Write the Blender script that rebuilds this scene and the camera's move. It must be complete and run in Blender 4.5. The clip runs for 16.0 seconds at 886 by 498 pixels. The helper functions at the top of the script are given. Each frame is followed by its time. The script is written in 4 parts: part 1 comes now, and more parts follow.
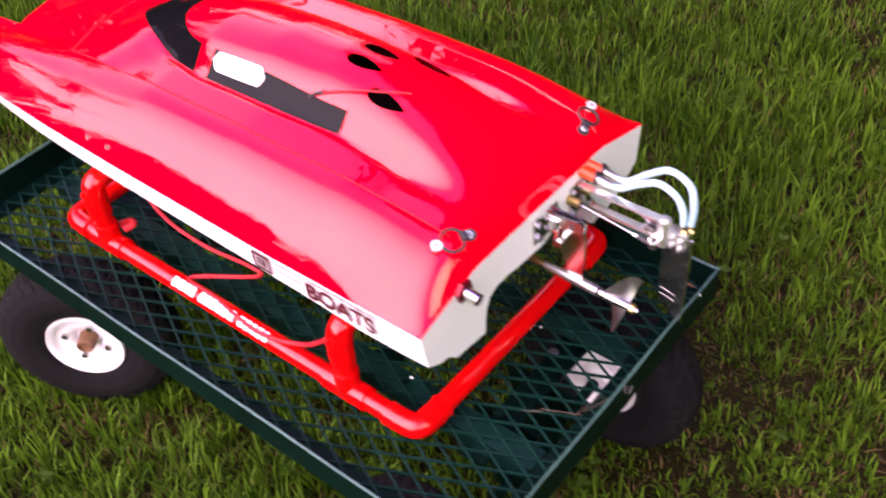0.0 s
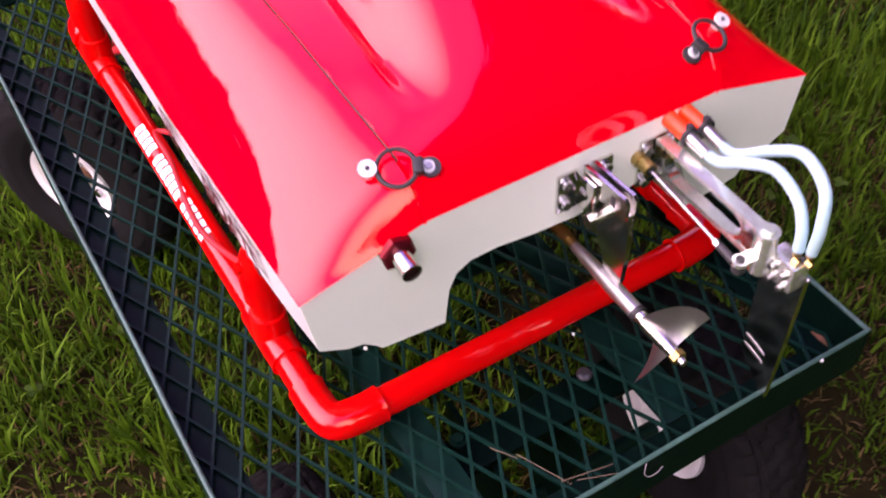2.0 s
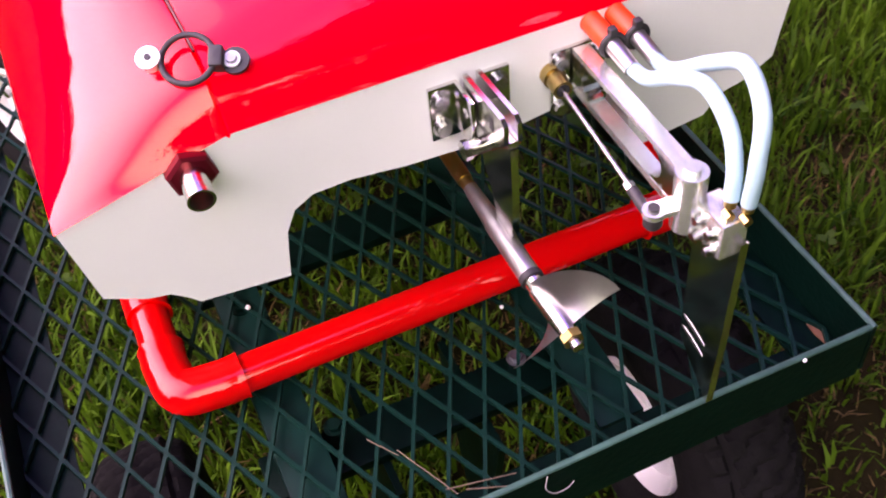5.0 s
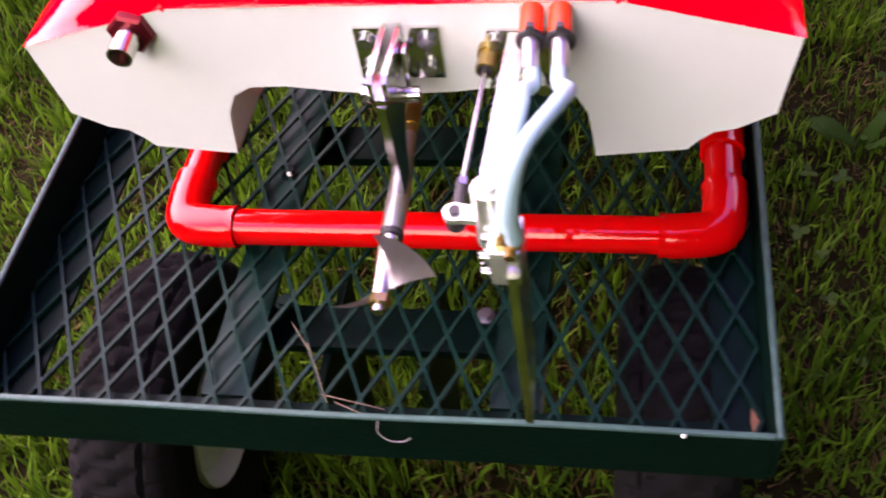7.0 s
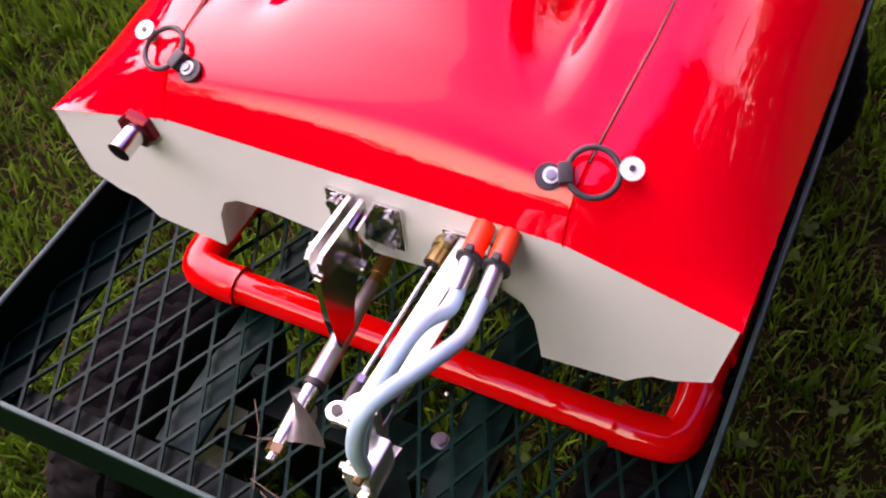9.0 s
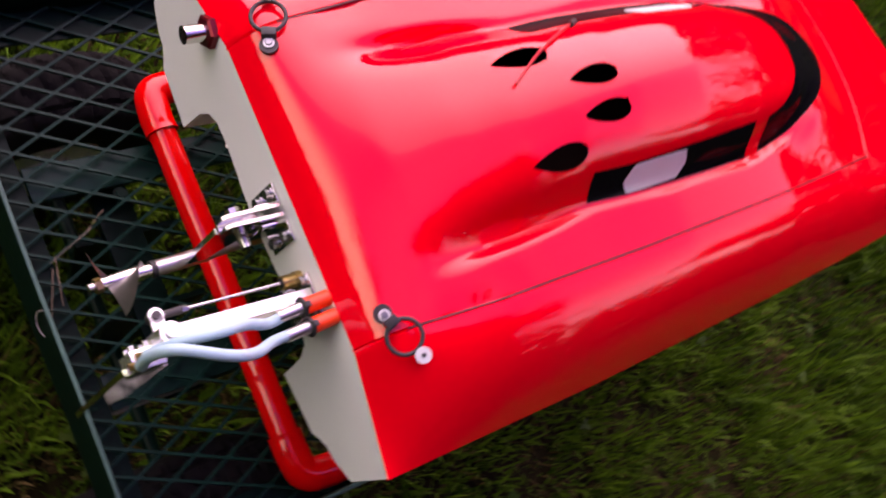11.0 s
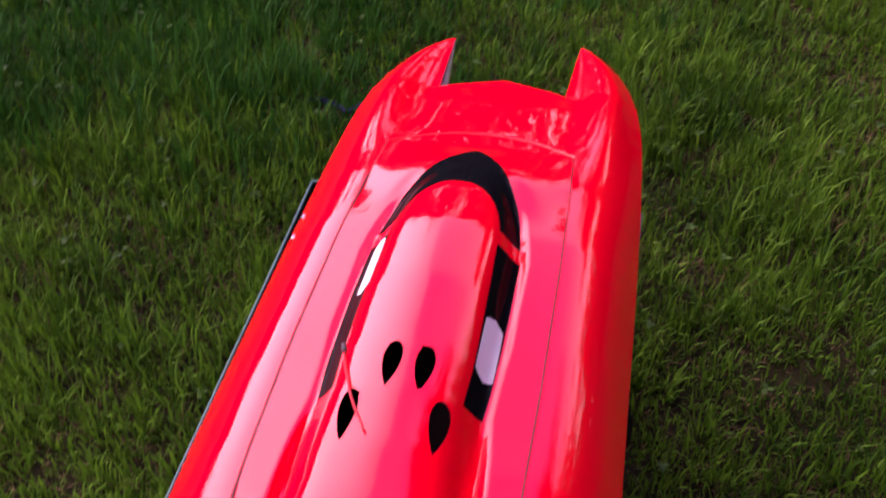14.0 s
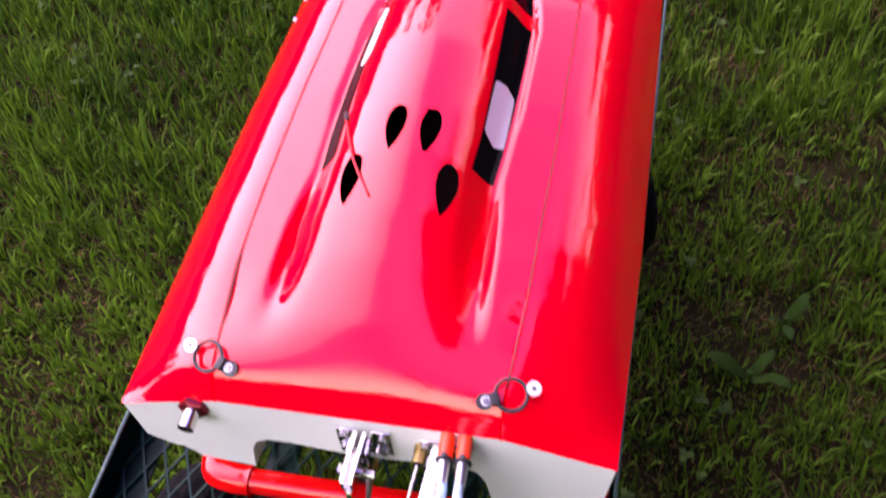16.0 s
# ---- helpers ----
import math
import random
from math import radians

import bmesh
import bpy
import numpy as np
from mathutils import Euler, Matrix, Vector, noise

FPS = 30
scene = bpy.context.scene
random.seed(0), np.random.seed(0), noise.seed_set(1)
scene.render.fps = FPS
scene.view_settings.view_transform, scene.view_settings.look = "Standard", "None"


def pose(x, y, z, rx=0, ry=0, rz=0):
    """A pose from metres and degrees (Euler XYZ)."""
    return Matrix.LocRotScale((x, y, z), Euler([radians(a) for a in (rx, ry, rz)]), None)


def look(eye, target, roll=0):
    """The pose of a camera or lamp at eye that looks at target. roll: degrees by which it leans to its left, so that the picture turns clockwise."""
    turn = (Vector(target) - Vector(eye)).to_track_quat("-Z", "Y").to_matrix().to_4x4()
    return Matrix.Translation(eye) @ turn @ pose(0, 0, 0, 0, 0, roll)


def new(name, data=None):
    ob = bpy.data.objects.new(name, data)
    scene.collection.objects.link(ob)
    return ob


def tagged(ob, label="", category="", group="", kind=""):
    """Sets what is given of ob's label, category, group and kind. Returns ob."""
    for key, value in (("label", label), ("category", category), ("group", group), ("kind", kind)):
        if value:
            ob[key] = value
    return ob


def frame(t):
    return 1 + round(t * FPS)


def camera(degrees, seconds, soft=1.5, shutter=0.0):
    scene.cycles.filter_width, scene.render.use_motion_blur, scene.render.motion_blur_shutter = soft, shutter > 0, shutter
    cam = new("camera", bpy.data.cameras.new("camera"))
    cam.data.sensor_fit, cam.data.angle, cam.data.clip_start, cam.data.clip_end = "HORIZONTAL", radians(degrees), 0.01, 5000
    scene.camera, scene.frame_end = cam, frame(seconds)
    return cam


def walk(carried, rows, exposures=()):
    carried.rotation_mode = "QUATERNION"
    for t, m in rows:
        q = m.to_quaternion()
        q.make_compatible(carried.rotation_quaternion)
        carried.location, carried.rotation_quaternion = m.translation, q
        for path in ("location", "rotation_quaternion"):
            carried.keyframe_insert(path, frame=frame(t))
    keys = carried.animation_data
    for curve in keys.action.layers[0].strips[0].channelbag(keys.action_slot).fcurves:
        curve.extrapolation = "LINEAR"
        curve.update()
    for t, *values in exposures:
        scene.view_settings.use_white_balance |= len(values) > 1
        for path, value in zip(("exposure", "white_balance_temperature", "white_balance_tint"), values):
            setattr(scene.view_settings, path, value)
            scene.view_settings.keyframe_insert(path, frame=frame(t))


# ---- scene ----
cam = camera(45.5, 16.0, 1.9, 0.5)
PATH = [
    (0, (-0.66, -0.462, 1.23), (0.414, 0.517, -0.145), -5.4),
    (0.5, (-0.582, -0.54, 1.192), (0.423, 0.477, -0.206), -5.5),
    (1, (-0.499, -0.479, 1.143), (0.443, 0.545, -0.294), -3.0),
    (1.5, (-0.389, -0.401, 1.064), (0.482, 0.65, -0.398), -2.2),
    (2, (-0.313, -0.386, 0.966), (0.346, 0.807, -0.498), -2.7),
    (2.5, (-0.251, -0.369, 0.867), (0.377, 0.869, -0.573), -4.6),
    (3, (-0.218, -0.347, 0.832), (0.395, 0.88, -0.624), -3.9),
    (3.5, (-0.201, -0.351, 0.811), (0.403, 0.884, -0.642), -3.6),
    (4, (-0.201, -0.355, 0.795), (0.403, 0.881, -0.657), -3.7),
    (4.2, (-0.198, -0.361, 0.804), (0.405, 0.876, -0.648), -3.1),
    (6.3, (0.016, -0.381, 0.833), (-0.166, 0.926, -0.67), -14.5),
    (6.5, (0.046, -0.392, 0.827), (-0.239, 0.883, -0.688), -13.6),
    (7, (0.12, -0.399, 0.829), (-0.231, 0.845, -0.697), -10.8),
    (7.5, (0.178, -0.42, 0.877), (-0.205, 0.867, -0.605), -5.8),
    (8, (0.203, -0.392, 0.877), (-0.263, 0.85, -0.62), -4.9),
    (8.5, (0.23, -0.309, 0.889), (-0.415, 0.797, -0.647), -7.9),
    (8.7, (0.224, -0.284, 0.89), (-0.414, 0.802, -0.663), -7.9),
    (10.8, (0.187, -0.351, 1.1), (-0.161, 0.819, -0.484), 46.8),
    (11, (0.164, -0.363, 1.111), (-0.098, 0.865, -0.446), 57.0),
    (11.5, (0.129, -0.391, 1.145), (-0.159, 0.925, -0.334), 64.6),
    (12, (0.135, -0.421, 1.18), (-0.273, 0.915, -0.251), 57.5),
    (12.5, (0.151, -0.439, 1.234), (-0.228, 0.804, -0.286), 34.3),
    (13, (0.134, -0.389, 1.27), (-0.222, 0.87, -0.242), 14.5),
    (13.2, (0.159, -0.412, 1.266), (-0.242, 0.901, -0.189), 7.7),
    (13.5, (0.166, -0.388, 1.273), (-0.217, 0.962, -0.151), 1.6),
    (14, (0.172, -0.36, 1.292), (-0.154, 1.085, -0.051), -2.2),
    (14.4, (0.183, -0.348, 1.309), (-0.14, 1.139, 0.012), -5.2),
    (14.5, (0.183, -0.348, 1.316), (-0.143, 1.149, 0.03), -5.5),
    (15, (0.176, -0.373, 1.274), (-0.151, 1.093, -0.047), -4.8),
    (15.5, (0.164, -0.376, 1.249), (-0.177, 0.952, -0.207), -4.0),
    (16, (0.196, -0.378, 1.207), (-0.167, 0.854, -0.326), -6.8),
]
EXPOSURE = [(0, 1.95, 9200, 10), (1.5, 1.85, 9400, 10), (2, 1.7, 9500, 10), (2.5, 1.65, 9600, 10), (3, 1.65, 9700, 10), (3.5, 1.72, 9700, 10), (4, 1.95, 9700, 10), (5, 2.0, 9600, 10), (6.5, 2.05, 9500, 10), (7.2, 2.45, 9700, 10), (8, 2.65, 9900, 10), (8.5, 2.25, 10100, 10), (11, 1.18, 10200, 10), (13, 1.25, 10200, 10), (14, 1.58, 8000, 10), (14.5, 1.75, 7300, 10), (15.5, 1.88, 7000, 10), (16, 2.0, 8300, 10)]
walk(cam, [(t, look(eye, target, roll)) for t, eye, target, roll in PATH], EXPOSURE)

# ---------------------------------------------------------------- light
world = bpy.data.worlds.new("sky")
scene.world = world
world.use_nodes = True
wn = world.node_tree.nodes
sky = wn.new("ShaderNodeTexSky")
sky.sky_type, sky.sun_disc = "NISHITA", False
sky.sun_elevation, sky.sun_rotation = radians(32), radians(-72)
sky.air_density, sky.dust_density, sky.ozone_density = 1.0, 3.0, 1.0
wn["Background"].inputs[1].default_value = 0.15
# a bright hazy blue with soft white cloud in it
wl = world.node_tree.links
coord, cloud, cover = wn.new("ShaderNodeTexCoord"), wn.new("ShaderNodeTexNoise"), wn.new("ShaderNodeMapRange")
haze, over = wn.new("ShaderNodeMix"), wn.new("ShaderNodeMix")
cloud.inputs["Scale"].default_value, cloud.inputs["Detail"].default_value = 3.4, 4
cover.inputs["From Min"].default_value, cover.inputs["From Max"].default_value = 0.38, 0.80
cover.inputs["To Min"].default_value, cover.inputs["To Max"].default_value = 0.0, 0.36
haze.data_type = over.data_type = "RGBA"
haze.inputs[0].default_value = 0.9
dome, height, blue = wn.new("ShaderNodeSeparateXYZ"), wn.new("ShaderNodeMapRange"), wn.new("ShaderNodeMix")
blue.data_type = "RGBA"
blue.inputs[6].default_value, blue.inputs[7].default_value = (8.6, 7.6, 11.0, 1), (1.3, 0.85, 6.2, 1)
height.inputs["From Min"].default_value, height.inputs["From Max"].default_value = 0.22, 0.68
wl.new(coord.outputs["Generated"], dome.inputs[0])
wl.new(dome.outputs[2], height.inputs["Value"])
wl.new(height.outputs[0], blue.inputs[0])
# a bright bank of thin cloud
aim, near, glow = wn.new("ShaderNodeVectorMath"), wn.new("ShaderNodeMapRange"), wn.new("ShaderNodeMix")
aim.operation, near.interpolation_type, glow.data_type = "DOT_PRODUCT", "SMOOTHSTEP", "RGBA"
aim.inputs[1].default_value = Vector((-7.0, 2.2, 4.6)).normalized()
near.inputs["From Min"].default_value, near.inputs["From Max"].default_value, near.inputs["To Max"].default_value = 0.56, 0.98, 0.9
glow.inputs[7].default_value = (20.0, 16.4, 29.0, 1)
wl.new(coord.outputs["Generated"], aim.inputs[0])
wl.new(aim.outputs["Value"], near.inputs["Value"])
wl.new(near.outputs[0], glow.inputs[0])
wl.new(blue.outputs[2], glow.inputs[6])
# a glow added to the sky behind the stern, to light the transom
aim_b, near_b, stern_glow = wn.new("ShaderNodeVectorMath"), wn.new("ShaderNodeMapRange"), wn.new("ShaderNodeMix")
aim_b.operation, near_b.interpolation_type, stern_glow.data_type = "DOT_PRODUCT", "SMOOTHSTEP", "RGBA"
aim_b.inputs[1].default_value = Vector((-1.0, -6.0, 2.8)).normalized()
near_b.inputs["From Min"].default_value, near_b.inputs["From Max"].default_value, near_b.inputs["To Max"].default_value = 0.84, 0.99, 0.95
stern_glow.inputs[7].default_value = (16.5, 17.8, 19.2, 1)
wl.new(coord.outputs["Generated"], aim_b.inputs[0])
wl.new(aim_b.outputs["Value"], near_b.inputs["Value"])
wl.new(near_b.outputs[0], stern_glow.inputs[0])
wl.new(glow.outputs[2], stern_glow.inputs[6])
wl.new(stern_glow.outputs[2], haze.inputs[7])
over.inputs[7].default_value = (6.0, 4.6, 12.0, 1)
wl.new(coord.outputs["Generated"], cloud.inputs["Vector"])
wl.new(cloud.outputs[0], cover.inputs["Value"])
wl.new(sky.outputs[0], haze.inputs[6])
wl.new(cover.outputs[0], over.inputs[0])
wl.new(haze.outputs[2], over.inputs[6])
wl.new(over.outputs[2], wn["Background"].inputs[0])
sun = new("sun", bpy.data.lights.new("sun", "SUN"))
sun.data.energy, sun.data.angle, sun.data.color = 0.5, radians(100), (1.0, 0.97, 0.92)
sun.matrix_world = look((-7.0, 2.2, 4.6), (0, 0, 0))

# ---------------------------------------------------------------- materials


def material(name, base, rough=0.5, metal=0.0, vary=0.12, scale=40.0, bump=0.0, bump_scale=200.0, coat=0.0, second=None, stain=3.0, spec=0.5, island=False):
    """A surface with variation at two scales and fine relief, in metres."""
    m = bpy.data.materials.new(name)
    m.use_nodes = True
    n, ln = m.node_tree.nodes, m.node_tree.links
    b = n["Principled BSDF"]
    b.inputs["Roughness"].default_value, b.inputs["Metallic"].default_value = rough, metal
    b.inputs["Coat Weight"].default_value, b.inputs["Coat Roughness"].default_value = coat, 0.02
    b.inputs["Specular IOR Level"].default_value = spec
    b.inputs["Coat IOR"].default_value = 1.5
    geo = n.new("ShaderNodeNewGeometry")
    fine, broad = n.new("ShaderNodeTexNoise"), n.new("ShaderNodeTexNoise")
    fine.inputs["Scale"].default_value, fine.inputs["Detail"].default_value = scale, 5
    broad.inputs["Scale"].default_value, broad.inputs["Detail"].default_value = stain, 3
    for q in (fine, broad):
        ln.new(geo.outputs["Position"], q.inputs["Vector"])
    total = n.new("ShaderNodeMath")
    total.operation = "ADD"
    ln.new(fine.outputs[0], total.inputs[0])
    ln.new(broad.outputs[0], total.inputs[1])
    last = total
    if island:
        more = n.new("ShaderNodeMath")
        more.operation = "MULTIPLY_ADD"
        ln.new(geo.outputs["Random Per Island"], more.inputs[0])
        more.inputs[1].default_value = 0.8
        half = n.new("ShaderNodeMath")
        half.operation = "SUBTRACT"
        ln.new(total.outputs[0], half.inputs[0])
        half.inputs[1].default_value = 0.4
        ln.new(half.outputs[0], more.inputs[2])
        last = more
    ramp = n.new("ShaderNodeMapRange")
    ramp.inputs["From Min"].default_value, ramp.inputs["From Max"].default_value = (0.55, 1.45) if not island else (0.42, 1.52)
    ln.new(last.outputs[0], ramp.inputs["Value"])
    mix = n.new("ShaderNodeMix")
    mix.data_type = "RGBA"
    lo = second or tuple(c * (1 - vary) for c in base)
    hi = base if second else tuple(min(1, c * (1 + vary)) for c in base)
    mix.inputs[6].default_value, mix.inputs[7].default_value = (*lo, 1), (*hi, 1)
    ln.new(ramp.outputs[0], mix.inputs[0])
    ln.new(mix.outputs[2], b.inputs["Base Color"])
    if bump:
        grain, bp = n.new("ShaderNodeTexNoise"), n.new("ShaderNodeBump")
        grain.inputs["Scale"].default_value, grain.inputs["Detail"].default_value = bump_scale, 4
        ln.new(geo.outputs["Position"], grain.inputs["Vector"])
        bp.inputs["Strength"].default_value, bp.inputs["Distance"].default_value = bump, 0.002
        ln.new(grain.outputs[0], bp.inputs["Height"])
        ln.new(bp.outputs[0], b.inputs["Normal"])
    return m


RED = material("red_gelcoat", (0.90, 0.0012, 0.014), 0.5, vary=0.04, scale=12, coat=1.0, spec=0.0)
RED_PIPE = material("red_pipe_paint", (0.66, 0.004, 0.006), 0.4, vary=0.10, scale=25, bump=0.05, bump_scale=140, coat=0.9, spec=0.0)
CORD = material("red_cord", (0.55, 0.01, 0.02), 0.6, vary=0.2, bump=0.3, bump_scale=900)
WHITE = material("white_gelcoat", (0.86, 0.85, 0.82), 0.28, vary=0.03, scale=15, coat=0.5)
TRANSOM = material("transom_paint", (0.81, 0.84, 0.785), 0.40, vary=0.03, scale=30, bump=0.05, bump_scale=300)
DARK = material("vent_backing_black", (0.010, 0.006, 0.005), 0.9, vary=0.3, spec=0.05)
WINDOW = material("window_film", (0.004, 0.004, 0.0045), 0.40, vary=0.3, scale=60, spec=0.0, coat=0.15)
# base a little yellow, to offset the violet sky it reflects
CHROME = material("polished_alloy", (0.66, 0.655, 0.60), 0.20, 1.0, vary=0.06, scale=120, bump=0.02, bump_scale=500)
SATIN = material("satin_alloy", (0.52, 0.51, 0.49), 0.33, 0.95, vary=0.12, scale=150, bump=0.05, bump_scale=700)
# base leans green, to cancel the sky's violet on the arm and tiller
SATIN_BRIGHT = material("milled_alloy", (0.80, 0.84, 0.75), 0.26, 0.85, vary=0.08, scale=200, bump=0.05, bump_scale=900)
LATCH = material("latch_alloy", (0.72, 0.72, 0.70), 0.42, 0.2, vary=0.06, scale=200)
STEEL = material("polished_steel", (0.70, 0.69, 0.66), 0.12, 1.0, vary=0.08, scale=60)
ZINC = material("zinc_screw", (0.52, 0.52, 0.52), 0.25, 1.0, vary=0.1, scale=300)
WORN_ZINC = material("weathered_zinc", (0.34, 0.35, 0.36), 0.45, 1.0, vary=0.3, scale=200)
BRASS = material("brass", (0.44, 0.32, 0.12), 0.34, 1.0, vary=0.15, scale=150)
ANODISED = material("dark_red_anodised", (0.16, 0.008, 0.018), 0.28, 0.7, vary=0.1)
RUBBER = material("black_rubber", (0.022, 0.021, 0.021), 0.55, vary=0.25, bump=0.15, bump_scale=400)
ORANGE = material("orange_sleeve", (0.88, 0.055, 0.012), 0.45, vary=0.08)
GREEN = material("green_steel_paint", (0.0006, 0.0080, 0.0053), 0.42, vary=0.4, scale=60, bump=0.15, bump_scale=220, stain=6, spec=0.07)
GREEN_WORN = material("green_worn_edge", (0.034, 0.092, 0.072), 0.5, vary=0.5, scale=90, stain=10)
GREEN_MESH = material("green_mesh_paint", (0.0022, 0.020, 0.0145), 0.42, vary=0.4, scale=60, spec=0.11, stain=6)
TYRE = material("tyre_rubber", (0.009, 0.0087, 0.0085), 0.85, vary=0.35, scale=50, bump=0.3, bump_scale=300, second=(0.005, 0.0049, 0.0049), spec=0.1)
RIM = material("white_wheel_paint", (0.78, 0.77, 0.74), 0.35, vary=0.06, scale=30)
RUST = material("rusty_steel", (0.16, 0.075, 0.035), 0.8, vary=0.4, scale=120, bump=0.3)
DECAL = material("dark_red_decal", (0.09, 0.003, 0.008), 0.4, vary=0.1)
GREY_DECAL = material("grey_decal", (0.42, 0.38, 0.37), 0.5, vary=0.1)
WHITE_DECAL = material("white_decal", (0.85, 0.85, 0.83), 0.4, vary=0.03)
BLUE = material("faded_blue_hose", (0.010, 0.013, 0.026), 0.85, spec=0.1, vary=0.3, scale=60)
STRAW = material("dry_straw", (0.15, 0.115, 0.07), 0.8, vary=0.3, island=True)
SOIL = material("lawn_soil", (0.020, 0.016, 0.005), 0.95, scale=90, bump=1.0, bump_scale=90, second=(0.007, 0.007, 0.002), stain=9, spec=0.05)
GRASS = material("grass", (0.114, 0.222, 0.016), 0.6, scale=5, second=(0.007, 0.034, 0.0018), island=True, stain=1.6, spec=0.12)
# long thick grass, with shade put into its darker green
LUSH_SHADED = material("lush_shaded_blade", (0.030, 0.105, 0.011), 0.6, scale=4, second=(0.005, 0.030, 0.002), island=True, stain=1.6, spec=0.12)
CLOVER = material("clover_leaf", (0.060, 0.110, 0.014), 0.6, scale=6, second=(0.022, 0.054, 0.005), island=True, spec=0.15)
THATCH = material("grass_thatch", (0.135, 0.094, 0.035), 0.9, scale=4, second=(0.024, 0.022, 0.006), island=True, stain=2.0, spec=0.05)
# the lawn seen from farther off: the soil goes over to the green of its grass
n, ln = SOIL.node_tree.nodes, SOIL.node_tree.links
shader = n["Principled BSDF"]
under = shader.inputs["Base Color"].links[0].from_socket
where, span, reach, turf, blot, tone = (n.new(k) for k in ("ShaderNodeNewGeometry", "ShaderNodeVectorMath", "ShaderNodeMapRange", "ShaderNodeMix", "ShaderNodeTexNoise", "ShaderNodeMix"))
span.operation, turf.data_type, tone.data_type = "DISTANCE", "RGBA", "RGBA"
span.inputs[1].default_value = (0, 1.0, 0)
reach.inputs["From Min"].default_value, reach.inputs["From Max"].default_value = 1.9, 2.6
blot.inputs["Scale"].default_value, blot.inputs["Detail"].default_value = 1.4, 8
tone.inputs[6].default_value, tone.inputs[7].default_value = (0.0075, 0.0125, 0.0020, 1), (0.0150, 0.0290, 0.0032, 1)
ln.new(where.outputs["Position"], span.inputs[0])
ln.new(where.outputs["Position"], blot.inputs["Vector"])
ln.new(span.outputs["Value"], reach.inputs["Value"])
ln.new(blot.outputs[0], tone.inputs[0])
ln.new(reach.outputs[0], turf.inputs[0])
ln.new(under, turf.inputs[6])
ln.new(tone.outputs[2], turf.inputs[7])
ln.new(turf.outputs[2], shader.inputs["Base Color"])
WEED = material("weed_leaf", (0.020, 0.050, 0.005), 0.75, spec=0.08, vary=0.2, scale=80, bump=0.2, bump_scale=150)
BARK = material("bark", (0.12, 0.09, 0.065), 0.9, vary=0.4, scale=12, bump=0.8, bump_scale=25)
LEAF = material("tree_leaf", (0.022, 0.040, 0.006), 0.8, scale=2, second=(0.010, 0.020, 0.003), island=True, stain=0.4, spec=0.1)

# tube material that lets light into it
TUBE = material("silicone_tube", (0.35, 0.545, 0.585), 0.42, vary=0.05, spec=0.3)
TUBE.node_tree.nodes["Principled BSDF"].inputs["Subsurface Weight"].default_value = 0.5
TUBE.node_tree.nodes["Principled BSDF"].inputs["Subsurface Radius"].default_value = (0.004, 0.005, 0.006)
# blades of grass let light through
for leafy in (GRASS, LUSH_SHADED, CLOVER):
    n, ln = leafy.node_tree.nodes, leafy.node_tree.links
    b = n["Principled BSDF"]
    thin, both = n.new("ShaderNodeBsdfTranslucent"), n.new("ShaderNodeMixShader")
    both.inputs[0].default_value = 0.35
    ln.new(b.inputs["Base Color"].links[0].from_socket, thin.inputs["Color"])
    ln.new(b.outputs[0], both.inputs[1])
    ln.new(thin.outputs[0], both.inputs[2])
    ln.new(both.outputs[0], n["Material Output"].inputs["Surface"])

# silver mesh over the side vents: a fine weave in the metal
MESH_FILM = material("silver_vent_mesh", (0.68, 0.71, 0.65), 0.5, 0.0, vary=0.05, spec=0.2)
n, ln = MESH_FILM.node_tree.nodes, MESH_FILM.node_tree.links
weave, wb, geo = n.new("ShaderNodeTexWave"), n.new("ShaderNodeBump"), n.new("ShaderNodeNewGeometry")
weave.bands_direction = "DIAGONAL"
weave.inputs["Scale"].default_value = 220
wb.inputs["Strength"].default_value, wb.inputs["Distance"].default_value = 0.5, 0.0006
ln.new(geo.outputs["Position"], weave.inputs["Vector"])
ln.new(weave.outputs[1], wb.inputs["Height"])
ln.new(wb.outputs[0], n["Principled BSDF"].inputs["Normal"])

# ---------------------------------------------------------------- building helpers


def thing(name, at, label, category, group="", kind=""):
    ob = new(name)
    ob.empty_display_size = 0.05
    ob.matrix_world = Matrix.Translation(at)
    return tagged(ob, label, category, group, kind)


def finish(ob, parent):
    if parent:
        bpy.context.view_layer.update()
        ob.parent = parent
        ob.matrix_parent_inverse = parent.matrix_world.inverted()
    return ob


def part(name, bm, mat, parent=None, label="", smooth=True):
    """Links a bmesh as one mesh object, in world coordinates, under a thing or a part."""
    me = bpy.data.meshes.new(name)
    bmesh.ops.recalc_face_normals(bm, faces=bm.faces)
    bm.to_mesh(me)
    bm.free()
    me.materials.append(mat)
    if smooth:
        me.shade_smooth()
        me.set_sharp_from_angle(angle=radians(38))
    ob = tagged(new(name, me), label)
    bpy.context.view_layer.update()
    return finish(ob, parent)


def sheet(name, verts, faces, mat, parent=None, label="", smooth=True):
    me = bpy.data.meshes.new(name)
    me.from_pydata(verts, [], faces)
    me.materials.append(mat)
    if smooth:
        me.shade_smooth()
    return finish(tagged(new(name, me), label), parent)


def axes(d):
    d = Vector(d).normalized()
    a = d.orthogonal().normalized()
    return a, d.cross(a)


